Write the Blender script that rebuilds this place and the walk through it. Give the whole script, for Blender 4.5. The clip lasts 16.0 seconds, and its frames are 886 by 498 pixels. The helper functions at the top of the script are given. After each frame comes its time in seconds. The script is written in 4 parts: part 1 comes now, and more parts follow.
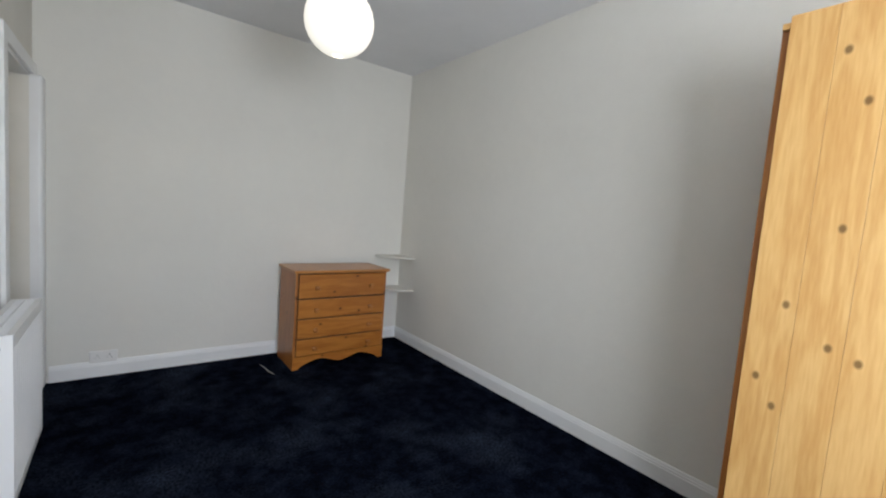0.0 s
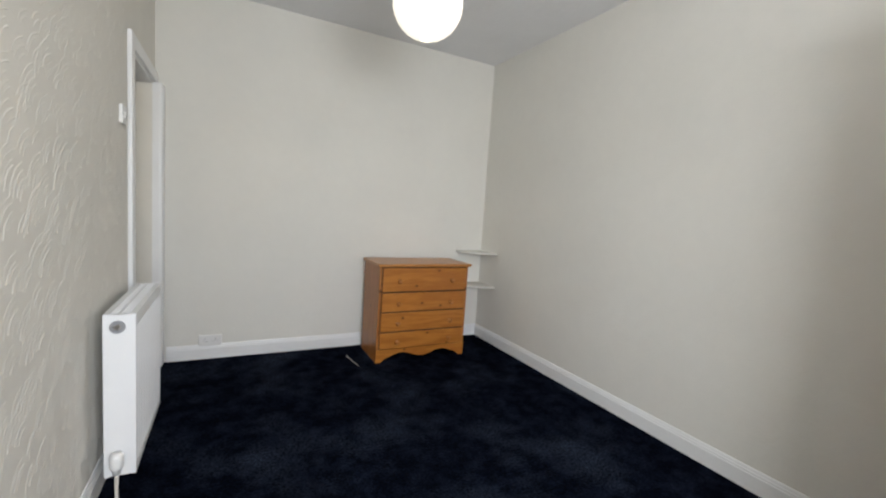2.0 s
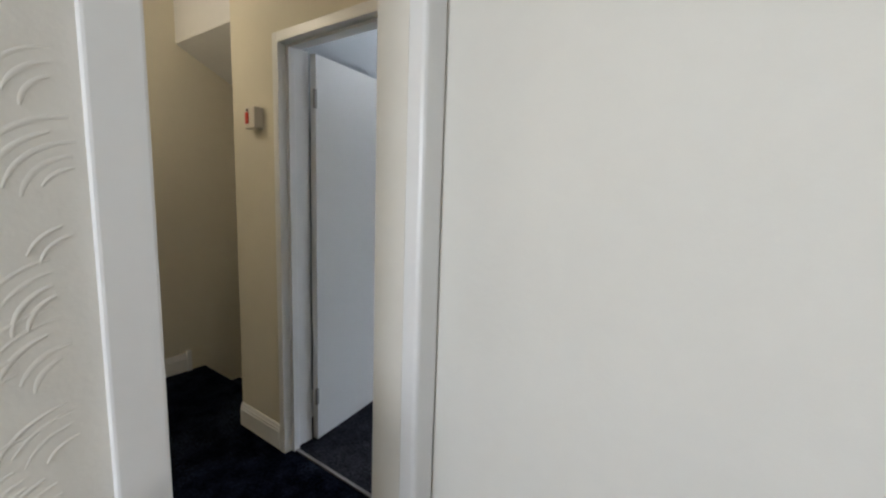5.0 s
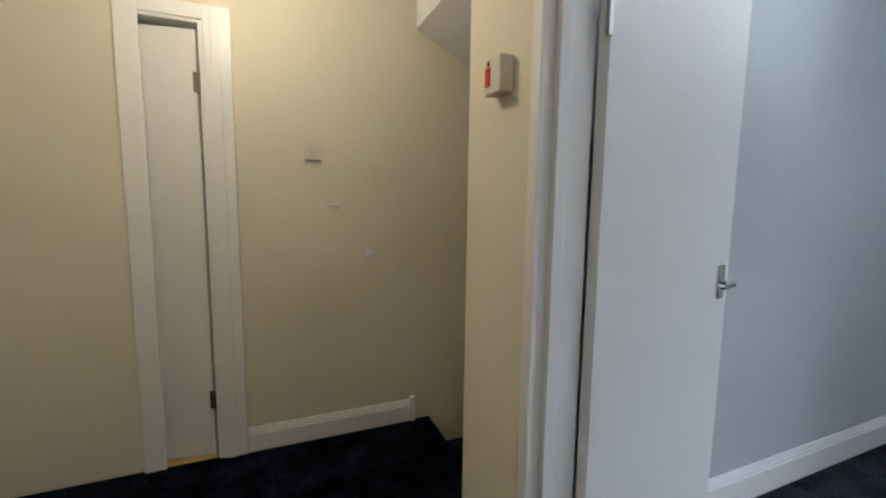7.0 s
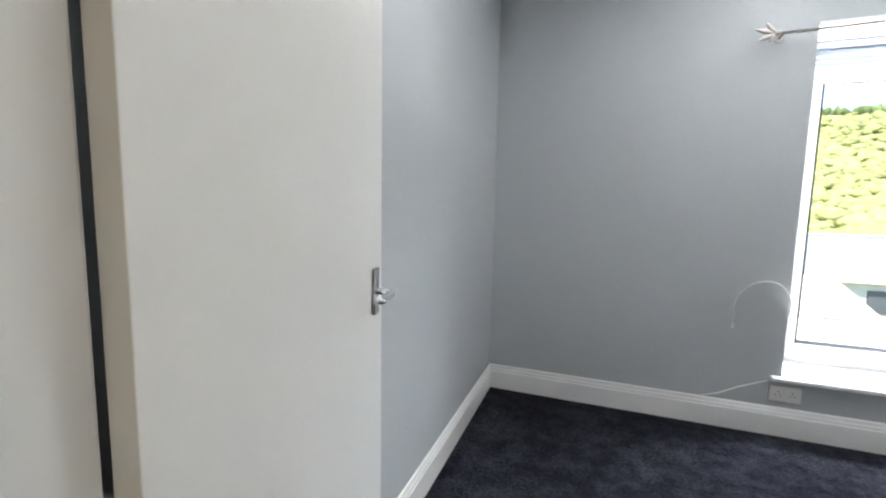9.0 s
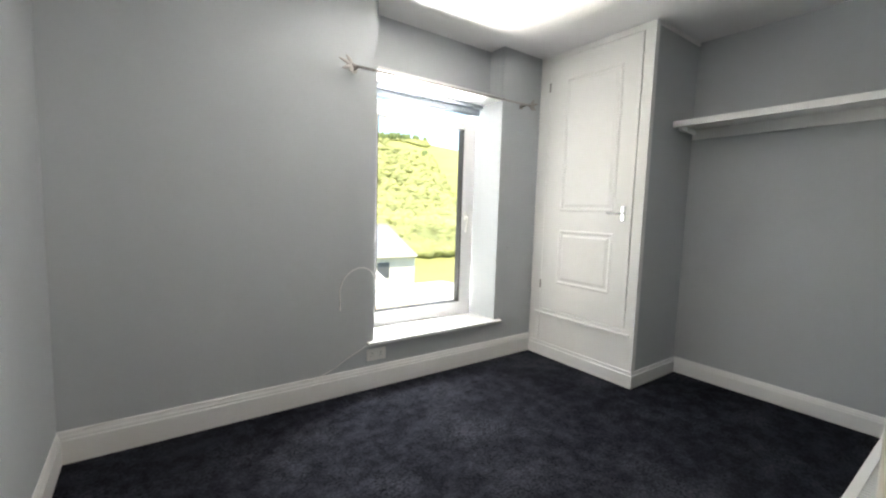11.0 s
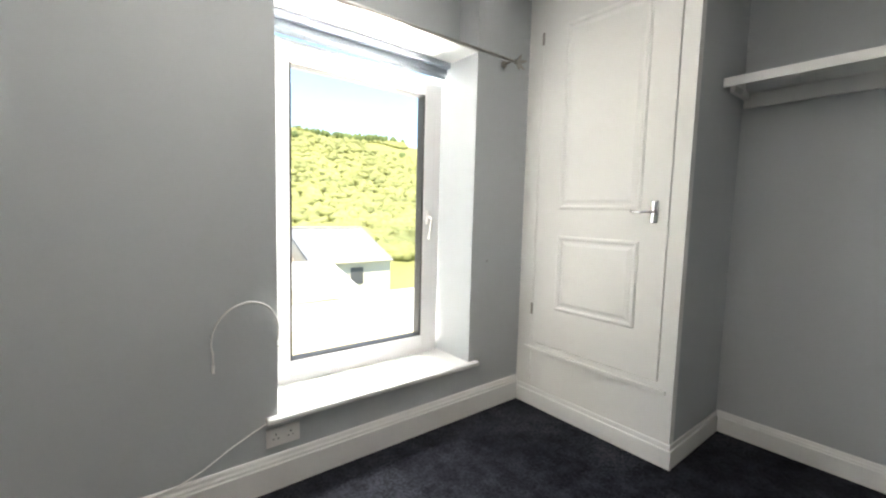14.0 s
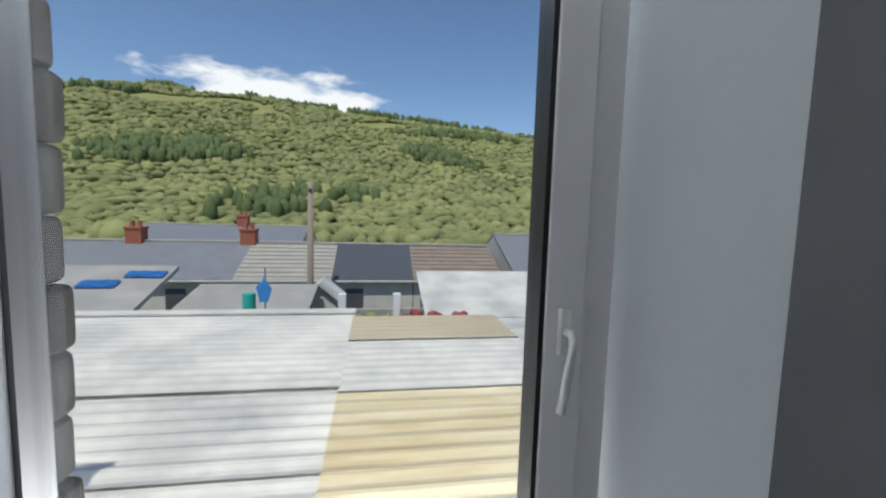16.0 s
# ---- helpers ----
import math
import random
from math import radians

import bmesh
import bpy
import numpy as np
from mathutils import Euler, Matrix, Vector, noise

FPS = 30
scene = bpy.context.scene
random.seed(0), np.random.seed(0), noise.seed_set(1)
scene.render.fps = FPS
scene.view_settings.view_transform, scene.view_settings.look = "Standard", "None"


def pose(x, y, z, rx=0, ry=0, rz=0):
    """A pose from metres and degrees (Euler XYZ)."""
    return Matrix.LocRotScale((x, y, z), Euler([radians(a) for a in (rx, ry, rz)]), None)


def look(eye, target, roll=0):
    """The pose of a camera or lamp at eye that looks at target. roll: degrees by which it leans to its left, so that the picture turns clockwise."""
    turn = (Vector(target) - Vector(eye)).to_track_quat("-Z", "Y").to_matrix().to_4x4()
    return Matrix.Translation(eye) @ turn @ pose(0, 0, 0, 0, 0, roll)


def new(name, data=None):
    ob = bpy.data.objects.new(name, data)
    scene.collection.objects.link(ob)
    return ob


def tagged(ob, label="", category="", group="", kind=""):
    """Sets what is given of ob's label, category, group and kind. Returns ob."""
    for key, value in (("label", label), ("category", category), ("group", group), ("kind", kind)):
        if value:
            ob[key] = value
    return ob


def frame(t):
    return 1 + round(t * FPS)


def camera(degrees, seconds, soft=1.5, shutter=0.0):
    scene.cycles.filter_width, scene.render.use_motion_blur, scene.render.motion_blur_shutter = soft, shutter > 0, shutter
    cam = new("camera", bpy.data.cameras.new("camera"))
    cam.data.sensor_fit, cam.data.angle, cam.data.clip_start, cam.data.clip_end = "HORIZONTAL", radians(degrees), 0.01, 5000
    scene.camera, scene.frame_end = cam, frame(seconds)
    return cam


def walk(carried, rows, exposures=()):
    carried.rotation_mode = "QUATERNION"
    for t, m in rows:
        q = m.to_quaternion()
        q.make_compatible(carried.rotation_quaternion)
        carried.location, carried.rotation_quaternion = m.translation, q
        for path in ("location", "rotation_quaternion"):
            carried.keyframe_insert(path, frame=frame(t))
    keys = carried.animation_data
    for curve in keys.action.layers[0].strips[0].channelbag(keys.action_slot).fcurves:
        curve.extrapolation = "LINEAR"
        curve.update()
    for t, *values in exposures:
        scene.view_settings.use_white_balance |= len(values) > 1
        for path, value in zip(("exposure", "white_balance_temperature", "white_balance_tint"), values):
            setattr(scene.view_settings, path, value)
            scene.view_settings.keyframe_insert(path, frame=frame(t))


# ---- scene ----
cam = camera(94.1, 16.0, soft=2.2)
PATH = [
    (0, (0.488, -3.794, 1.371), (1.707, -2.217, 1.205), 4.5),
    (0.5, (0.475, -3.849, 1.332), (1.596, -2.202, 1.161), 4.3),
    (1, (0.463, -3.889, 1.296), (1.54, -2.212, 1.126), 4.1),
    (1.5, (0.458, -3.84, 1.3), (1.483, -2.131, 1.127), 3.9),
    (2, (0.487, -3.652, 1.297), (1.408, -1.886, 1.11), 3.9),
    (2.5, (0.622, -3.337, 1.288), (1.371, -1.493, 1.091), 3.7),
    (3, (0.818, -2.919, 1.329), (1.302, -0.993, 1.095), 3.9),
    (3.5, (1.003, -2.457, 1.353), (1.128, -0.482, 1.099), 3.6),
    (4, (0.988, -1.996, 1.352), (0.785, -0.031, 1.08), 3.3),
    (4.3, (0.977, -1.714, 1.358), (0.489, 0.206, 1.078), 3.3),
    (4.5, (0.966, -1.518, 1.356), (0.284, 0.335, 1.077), 2.9),
    (5, (0.865, -1.118, 1.35), (-0.285, 0.495, 1.077), 2.0),
    (5.2, (0.77, -1.02, 1.345), (-0.525, 0.485, 1.066), 1.8),
    (7.3, (-0.122, -0.526, 1.305), (-1.965, 0.22, 1.086), 0.7),
    (7.5, (-0.19, -0.45, 1.298), (-1.991, 0.392, 1.087), 0.7),
    (8, (-0.32, -0.148, 1.27), (-1.917, 1.031, 1.078), -0.1),
    (9, (-0.433, -0.072, 1.269), (-1.117, 1.795, 1.059), 1.1),
    (9.5, (-0.522, 0.032, 1.273), (-0.594, 2.019, 1.058), 1.0),
    (10, (-0.584, 0.062, 1.312), (-0.101, 1.991, 1.094), 1.1),
    (10.2, (-0.612, 0.058, 1.328), (0.051, 1.932, 1.114), 1.4),
    (12.3, (-0.74, 0.118, 1.205), (0.686, 1.511, 1.044), 1.1),
    (12.5, (-0.666, 0.12, 1.204), (0.743, 1.532, 1.051), 1.2),
    (13, (-0.492, 0.183, 1.237), (0.878, 1.632, 1.081), 1.3),
    (13.5, (-0.255, 0.468, 1.258), (1.052, 1.973, 1.095), 1.3),
    (14, (0.044, 0.834, 1.275), (1.291, 2.388, 1.102), 1.5),
    (14.5, (0.432, 1.155, 1.306), (1.567, 2.793, 1.135), 1.8),
    (15, (0.874, 1.463, 1.357), (1.789, 3.232, 1.172), 1.9),
    (15.2, (1.037, 1.611, 1.378), (1.852, 3.428, 1.191), 1.9),
    (15.5, (1.199, 1.845, 1.451), (1.841, 3.729, 1.26), 1.5),
    (15.6, (1.233, 1.937, 1.445), (1.808, 3.843, 1.254), 1.2),
    (16, (1.304, 2.305, 1.453), (1.6265, 4.27, 1.271), 1.65),
]
EXPOSURES = [(0, 1.4, 6050, 10), (1.5, 1.55, 6150, 10), (2.5, 1.85, 6450, 10), (3.5, 2.05, 6400, 10), (4.3, 1.95, 6200, 10), (5.2, 1.95, 6150, 10), (7.3, 2.65, 6000, 10), (8.4, 3.25, 6200, 10), (9.3, 2.85, 7100, 10), (10.2, 2.75, 7600, 10), (12.3, 3.1, 7250, 10), (13.5, 3.05, 7600, 10), (14.5, 2.3, 7700, 10), (15, 1.6, 7700, 10), (15.5, 0.8, 6900, 10), (16, 0.65, 6450, 10)]
walk(cam, [(t, look(eye, target, roll)) for t, eye, target, roll in PATH], EXPOSURES)

# ---- world, sun and large lights ----
SUN_EL, SUN_AZ = radians(63), radians(205)
world = bpy.data.worlds.new("world")
scene.world = world
world.use_nodes = True
wn, wl = world.node_tree.nodes, world.node_tree.links
wn.clear()
sky = wn.new("ShaderNodeTexSky")
sky.sky_type, sky.sun_disc, sky.sun_elevation, sky.sun_rotation = "NISHITA", False, SUN_EL, SUN_AZ
sky.ozone_density, sky.dust_density, sky.air_density = 5.0, 0.05, 1.0
wco = wn.new("ShaderNodeTexCoord")
wno = wn.new("ShaderNodeTexNoise")
wno.inputs["Scale"].default_value, wno.inputs["Detail"].default_value, wno.inputs["Roughness"].default_value = 4.2, 9, 0.62
wmap = wn.new("ShaderNodeMapping")
wmap.inputs["Scale"].default_value = (1.0, 1.0, 2.6)
wmap.inputs["Location"].default_value = (0.35, 0.1, 0.0)
wl.new(wco.outputs["Generated"], wmap.inputs["Vector"])
wl.new(wmap.outputs["Vector"], wno.inputs["Vector"])
wdist = wn.new("ShaderNodeVectorMath"); wdist.operation = "DISTANCE"
wsc = wn.new("ShaderNodeMapping"); wsc.inputs["Scale"].default_value = (1.0, 1.0, 2.6)
wl.new(wco.outputs["Generated"], wsc.inputs["Vector"])
wl.new(wsc.outputs["Vector"], wdist.inputs[0])
wdist.inputs[1].default_value = (-0.22, 0.94, 0.232 * 2.6)
wm1 = wn.new("ShaderNodeMapRange")
wm1.inputs["From Min"].default_value, wm1.inputs["From Max"].default_value = 0.0, 0.36
wm1.inputs["To Min"].default_value, wm1.inputs["To Max"].default_value = 0.22, -0.16
wl.new(wdist.outputs["Value"], wm1.inputs["Value"])
wadd = wn.new("ShaderNodeMath"); wadd.operation = "ADD"
wl.new(wno.outputs["Fac"], wadd.inputs[0]); wl.new(wm1.outputs["Result"], wadd.inputs[1])
wr = wn.new("ShaderNodeMapRange")
wr.inputs["From Min"].default_value, wr.inputs["From Max"].default_value = 0.56, 0.68
wl.new(wadd.outputs[0], wr.inputs["Value"])
wmix = wn.new("ShaderNodeMix"); wmix.data_type = "RGBA"
wl.new(wr.outputs["Result"], wmix.inputs[0])
wl.new(sky.outputs["Color"], wmix.inputs[6])
wmix.inputs[7].default_value = (8.3, 8.4, 8.6, 1)
wbg = wn.new("ShaderNodeBackground")
wbg.inputs["Strength"].default_value = 0.08
wl.new(wmix.outputs[2], wbg.inputs["Color"])
wout = wn.new("ShaderNodeOutputWorld")
wl.new(wbg.outputs[0], wout.inputs["Surface"])

sun = new("sun", bpy.data.lights.new("sun", "SUN"))
sun.data.energy, sun.data.angle, sun.data.color = 2.2, radians(0.5), (1.0, 0.95, 0.87)
# sky rotation 0 is +y, turning towards +x
sdir = Vector((math.sin(SUN_AZ) * math.cos(SUN_EL), math.cos(SUN_AZ) * math.cos(SUN_EL), math.sin(SUN_EL)))
sun.matrix_world = look((0, 0, 30), Vector((0, 0, 30)) - sdir)


def area_lamp(name, m, sx, sy, watts, color=(1, 1, 1), portal=False):
    ld = bpy.data.lights.new(name, "AREA")
    ld.shape, ld.size, ld.size_y, ld.energy, ld.color = "RECTANGLE", sx, sy, watts, color
    ld.cycles.is_portal = portal
    ob = new(name, ld)
    ob.matrix_world = m
    return ob


# daylight of the front window behind the walker
area_lamp("front_window_daylight", look((0.95, -5.12, 1.55), (2.1, 0, 1.0)), 1.5, 1.25, 31, (0.95, 0.975, 1.0))
# two unseen fill lamps added outside the rear window, high and low
area_lamp("rear_fill_high", look((1.8, 3.42, 2.36), (-0.1, 1.5, 1.1)), 0.8, 0.45, 36, (0.84, 0.92, 1.0))
area_lamp("rear_fill_low", look((1.85, 3.8, -0.2), (0.2, 0.9, 2.6)), 0.9, 0.6, 150, (0.95, 0.97, 1.0))
bulb = new("landing_bulb_light", bpy.data.lights.new("landing_bulb_light", "POINT"))
bulb.data.energy, bulb.data.color, bulb.data.shadow_soft_size = 2.8, (1.0, 0.84, 0.60), 0.05
bulb.location = (-1.55, -0.75, 2.33)

# ---- materials ----


def mat(name, color, rough=0.6, metal=0.0, var=0.06, scale=6.0, bump=0.0, bscale=60.0, island=False, spec=0.5, stretch=(1, 1, 1), dirt=None, coords="Object"):
    m = bpy.data.materials.new(name)
    m.use_nodes = True
    n, l = m.node_tree.nodes, m.node_tree.links
    b = n["Principled BSDF"]
    b.inputs["Roughness"].default_value, b.inputs["Metallic"].default_value = rough, metal
    b.inputs["Specular IOR Level"].default_value = spec
    co = n.new("ShaderNodeTexCoord")
    mp = n.new("ShaderNodeMapping")
    mp.inputs["Scale"].default_value = stretch
    l.new(co.outputs[coords], mp.inputs["Vector"])
    t1 = n.new("ShaderNodeTexNoise")
    t1.inputs["Scale"].default_value, t1.inputs["Detail"].default_value = scale, 5
    l.new(mp.outputs[0], t1.inputs["Vector"])
    t2 = n.new("ShaderNodeTexNoise")
    t2.inputs["Scale"].default_value, t2.inputs["Detail"].default_value = scale * 9, 4
    l.new(mp.outputs[0], t2.inputs["Vector"])
    av = n.new("ShaderNodeMath"); av.operation = "MULTIPLY_ADD"
    av.inputs[1].default_value = 0.35
    l.new(t2.outputs["Fac"], av.inputs[0]); l.new(t1.outputs["Fac"], av.inputs[2])
    rmp = n.new("ShaderNodeMapRange")
    rmp.inputs["From Min"].default_value, rmp.inputs["From Max"].default_value = 0.4, 0.95
    l.new(av.outputs[0], rmp.inputs["Value"])
    mx = n.new("ShaderNodeMix"); mx.data_type = "RGBA"
    c = Vector(color)
    d = Vector(dirt) if dirt else c * (1 - var)
    e = c * (1 + var)
    mx.inputs[6].default_value, mx.inputs[7].default_value = (*d, 1), (*[min(q, 1) for q in e], 1)
    l.new(rmp.outputs[0], mx.inputs[0])
    last = mx.outputs[2]
    if island:
        ge = n.new("ShaderNodeNewGeometry")
        hs = n.new("ShaderNodeHueSaturation")
        mr = n.new("ShaderNodeMapRange")
        mr.inputs["To Min"].default_value, mr.inputs["To Max"].default_value = 0.86, 1.14
        l.new(ge.outputs["Random Per Island"], mr.inputs["Value"])
        l.new(mr.outputs[0], hs.inputs["Value"]); l.new(last, hs.inputs["Color"])
        last = hs.outputs[0]
    l.new(last, b.inputs["Base Color"])
    if bump:
        t3 = n.new("ShaderNodeTexNoise")
        t3.inputs["Scale"].default_value, t3.inputs["Detail"].default_value = bscale, 4
        l.new(mp.outputs[0], t3.inputs["Vector"])
        bp = n.new("ShaderNodeBump")
        bp.inputs["Strength"].default_value, bp.inputs["Distance"].default_value = bump, 0.004
        l.new(t3.outputs["Fac"], bp.inputs["Height"])
        l.new(bp.outputs[0], b.inputs["Normal"])
    return m


def wood(name, light, dark, axis=2, rough=0.35, knots=True, grain=1.0, face=None):
    """Knotty pine; axis is the grain's direction."""
    m = bpy.data.materials.new(name)
    m.use_nodes = True
    n, l = m.node_tree.nodes, m.node_tree.links
    b = n["Principled BSDF"]
    b.inputs["Roughness"].default_value = rough
    co = n.new("ShaderNodeTexCoord")
    sc = [9.0 * grain] * 3
    sc[axis] = 0.9 * grain
    mp = n.new("ShaderNodeMapping"); mp.inputs["Scale"].default_value = sc
    l.new(co.outputs["Object"], mp.inputs["Vector"])
    ns = n.new("ShaderNodeTexNoise"); ns.inputs["Scale"].default_value, ns.inputs["Detail"].default_value, ns.inputs["Distortion"].default_value = 1.3, 3, 0.6
    l.new(mp.outputs[0], ns.inputs["Vector"])
    wv = n.new("ShaderNodeMath"); wv.operation = "MULTIPLY"; wv.inputs[1].default_value = 26
    l.new(ns.outputs["Fac"], wv.inputs[0])
    sn = n.new("ShaderNodeMath"); sn.operation = "SINE"
    l.new(wv.outputs[0], sn.inputs[0])
    r1 = n.new("ShaderNodeMapRange"); r1.inputs["From Min"].default_value = -1.0
    l.new(sn.outputs[0], r1.inputs["Value"])
    fine = n.new("ShaderNodeTexNoise"); fine.inputs["Scale"].default_value, fine.inputs["Detail"].default_value = 14, 4
    l.new(mp.outputs[0], fine.inputs["Vector"])
    ad = n.new("ShaderNodeMath"); ad.operation = "MULTIPLY_ADD"; ad.inputs[1].default_value = 0.5
    l.new(r1.outputs[0], ad.inputs[0]); l.new(fine.outputs["Fac"], ad.inputs[2])
    r2 = n.new("ShaderNodeMapRange"); r2.inputs["From Min"].default_value, r2.inputs["From Max"].default_value = 0.35, 1.15
    r2.inputs["To Max"].default_value = 0.75
    l.new(ad.outputs[0], r2.inputs["Value"])
    mx = n.new("ShaderNodeMix"); mx.data_type = "RGBA"
    mx.inputs[6].default_value, mx.inputs[7].default_value = (*light, 1), (*dark, 1)
    l.new(r2.outputs[0], mx.inputs[0])
    last = mx.outputs[2]
    if knots:
        across = [k for k in range(3) if k not in (axis, face)][0]
        sep, com = n.new("ShaderNodeSeparateXYZ"), n.new("ShaderNodeCombineXYZ")
        l.new(co.outputs["Object"], sep.inputs[0])
        for k, src, q in ((0, axis, 3.6), (1, across, 5.0)):
            mu = n.new("ShaderNodeMath"); mu.operation = "MULTIPLY"; mu.inputs[1].default_value = q
            l.new(sep.outputs[src], mu.inputs[0]); l.new(mu.outputs[0], com.inputs[k])
        vo = n.new("ShaderNodeTexVoronoi"); vo.voronoi_dimensions = "2D"; vo.inputs["Scale"].default_value = 1.0
        l.new(com.outputs[0], vo.inputs["Vector"])
        kr = n.new("ShaderNodeMapRange"); kr.inputs["From Min"].default_value, kr.inputs["From Max"].default_value = 0.03, 0.065
        kr.inputs["To Min"].default_value, kr.inputs["To Max"].default_value = 0.85, 0.0
        l.new(vo.outputs["Distance"], kr.inputs["Value"])
        kx = n.new("ShaderNodeMix"); kx.data_type = "RGBA"
        kx.inputs[7].default_value = (*[q * 0.25 for q in dark], 1)
        l.new(kr.outputs[0], kx.inputs[0]); l.new(last, kx.inputs[6])
        last = kx.outputs[2]
    l.new(last, b.inputs["Base Color"])
    bp = n.new("ShaderNodeBump"); bp.inputs["Strength"].default_value, bp.inputs["Distance"].default_value = 0.15, 0.002
    l.new(fine.outputs["Fac"], bp.inputs["Height"]); l.new(bp.outputs[0], b.inputs["Normal"])
    return m


def glass_mat():
    m = bpy.data.materials.new("clear_glass")
    m.use_nodes = True
    n, l = m.node_tree.nodes, m.node_tree.links
    n.clear()
    tr, gl, mx, fr, out = (n.new("ShaderNodeBsdfTransparent"), n.new("ShaderNodeBsdfGlossy"), n.new("ShaderNodeMixShader"), n.new("ShaderNodeFresnel"), n.new("ShaderNodeOutputMaterial"))
    tr.inputs[0].default_value = (0.96, 0.97, 0.965, 1)
    gl.inputs["Roughness"].default_value = 0.02
    fr.inputs[0].default_value = 1.3
    l.new(fr.outputs[0], mx.inputs[0]); l.new(tr.outputs[0], mx.inputs[1]); l.new(gl.outputs[0], mx.inputs[2]); l.new(mx.outputs[0], out.inputs[0])
    return m


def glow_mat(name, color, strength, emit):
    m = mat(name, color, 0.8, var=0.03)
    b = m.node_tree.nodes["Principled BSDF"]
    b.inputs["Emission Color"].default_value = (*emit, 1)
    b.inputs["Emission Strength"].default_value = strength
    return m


def carpet_mat(name, low, mid, high, worn):
    """Short pile: speckled tufts, brushed patches a hand wide and paler worn areas."""
    m = bpy.data.materials.new(name)
    m.use_nodes = True
    n, l = m.node_tree.nodes, m.node_tree.links
    b = n["Principled BSDF"]
    b.inputs["Roughness"].default_value, b.inputs["Specular IOR Level"].default_value = 1.0, 0.0
    co = n.new("ShaderNodeTexCoord")

    def cloud(scale, detail, lo, hi, rough=0.5):
        t = n.new("ShaderNodeTexNoise")
        t.inputs["Scale"].default_value, t.inputs["Detail"].default_value, t.inputs["Roughness"].default_value = scale, detail, rough
        l.new(co.outputs["Object"], t.inputs["Vector"])
        q = n.new("ShaderNodeMapRange")
        q.inputs["From Min"].default_value, q.inputs["From Max"].default_value = lo, hi
        l.new(t.outputs["Fac"], q.inputs["Value"])
        return t, q.outputs[0]

    def blend(fac, a, c):
        x = n.new("ShaderNodeMix"); x.data_type = "RGBA"
        l.new(fac, x.inputs[0])
        for k, v in ((6, a), (7, c)):
            if isinstance(v, tuple):
                x.inputs[k].default_value = (*v, 1)
            else:
                l.new(v, x.inputs[k])
        return x.outputs[2]

    tuft, f1 = cloud(75, 3, 0.36, 0.66, 0.7)
    _, f2 = cloud(9, 5, 0.42, 0.66, 0.65)
    _, f3 = cloud(1.7, 6, 0.5, 0.72, 0.6)
    both = n.new("ShaderNodeMath"); both.operation = "MULTIPLY"
    l.new(f1, both.inputs[0]); l.new(f3, both.inputs[1])
    base = blend(f2, blend(f1, low, mid), blend(f1, mid, high))
    l.new(blend(both.outputs[0], base, worn), b.inputs["Base Color"])
    bp = n.new("ShaderNodeBump")
    bp.inputs["Strength"].default_value, bp.inputs["Distance"].default_value = 0.9, 0.005
    l.new(tuft.outputs["Fac"], bp.inputs["Height"]); l.new(bp.outputs[0], b.inputs["Normal"])
    return m


M_CREAM = mat("cream_wall_paint", (0.72, 0.70, 0.645), 0.85, var=0.035, scale=1.6, bump=0.25, bscale=38)
M_CREAM_PAPER = mat("cream_embossed_paper", (0.70, 0.675, 0.615), 0.75, var=0.04, scale=3, bump=0.15, bscale=70)
M_LANDING = mat("magnolia_wall_paint", (0.70, 0.655, 0.54), 0.8, var=0.04, scale=1.5, bump=0.2, bscale=40)
M_GREY = mat("blue_grey_wall_paint", (0.445, 0.472, 0.492), 0.8, var=0.03, scale=1.4, bump=0.18, bscale=45)
M_CEIL = mat("white_ceiling_paint", (0.78, 0.78, 0.79), 0.9, var=0.03, scale=2.5, bump=0.6, bscale=22)
M_WHITE = mat("white_gloss_paint", (0.78, 0.78, 0.775), 0.32, var=0.03, scale=4, bump=0.05, bscale=30)
M_SATIN = mat("white_satin_door_paint", (0.76, 0.755, 0.74), 0.45, var=0.02, scale=2, bump=0.04, bscale=25)
M_RAD = mat("white_radiator_enamel", (0.80, 0.80, 0.80), 0.3, var=0.02, scale=5)
M_GRILLE = mat("dark_radiator_inside", (0.16, 0.16, 0.17), 0.7)
M_CARPET_A = carpet_mat("navy_black_carpet", (0.001, 0.0013, 0.0025), (0.004, 0.0055, 0.011), (0.012, 0.016, 0.028), (0.034, 0.043, 0.064))
M_CARPET_B = carpet_mat("charcoal_blue_carpet", (0.008, 0.0085, 0.011), (0.02, 0.021, 0.028), (0.037, 0.039, 0.05), (0.066, 0.07, 0.085))
M_PINE = wood("honey_pine", (0.46, 0.18, 0.032), (0.27, 0.08, 0.010), axis=0, rough=0.33, face=1)
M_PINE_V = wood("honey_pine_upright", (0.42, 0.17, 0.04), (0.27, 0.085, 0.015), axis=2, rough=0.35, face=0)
M_PINE_Y = wood("honey_pine_top", (0.47, 0.21, 0.06), (0.36, 0.14, 0.03), axis=0, rough=0.3, face=2)
M_KNOB = wood("pine_knob", (0.42, 0.17, 0.035), (0.30, 0.10, 0.016), axis=1, knots=False)
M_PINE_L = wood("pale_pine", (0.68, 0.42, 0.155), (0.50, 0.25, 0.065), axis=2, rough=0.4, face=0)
M_CHROME = mat("polished_chrome", (0.75, 0.75, 0.76), 0.12, 1.0, var=0.02)
M_STEEL = mat("brushed_nickel", (0.36, 0.34, 0.32), 0.3, 1.0, var=0.05)
M_PLASTIC = mat("white_plastic", (0.78, 0.77, 0.75), 0.3, var=0.02)
M_PLASTIC_G = mat("aged_plastic", (0.66, 0.62, 0.55), 0.4, var=0.03)
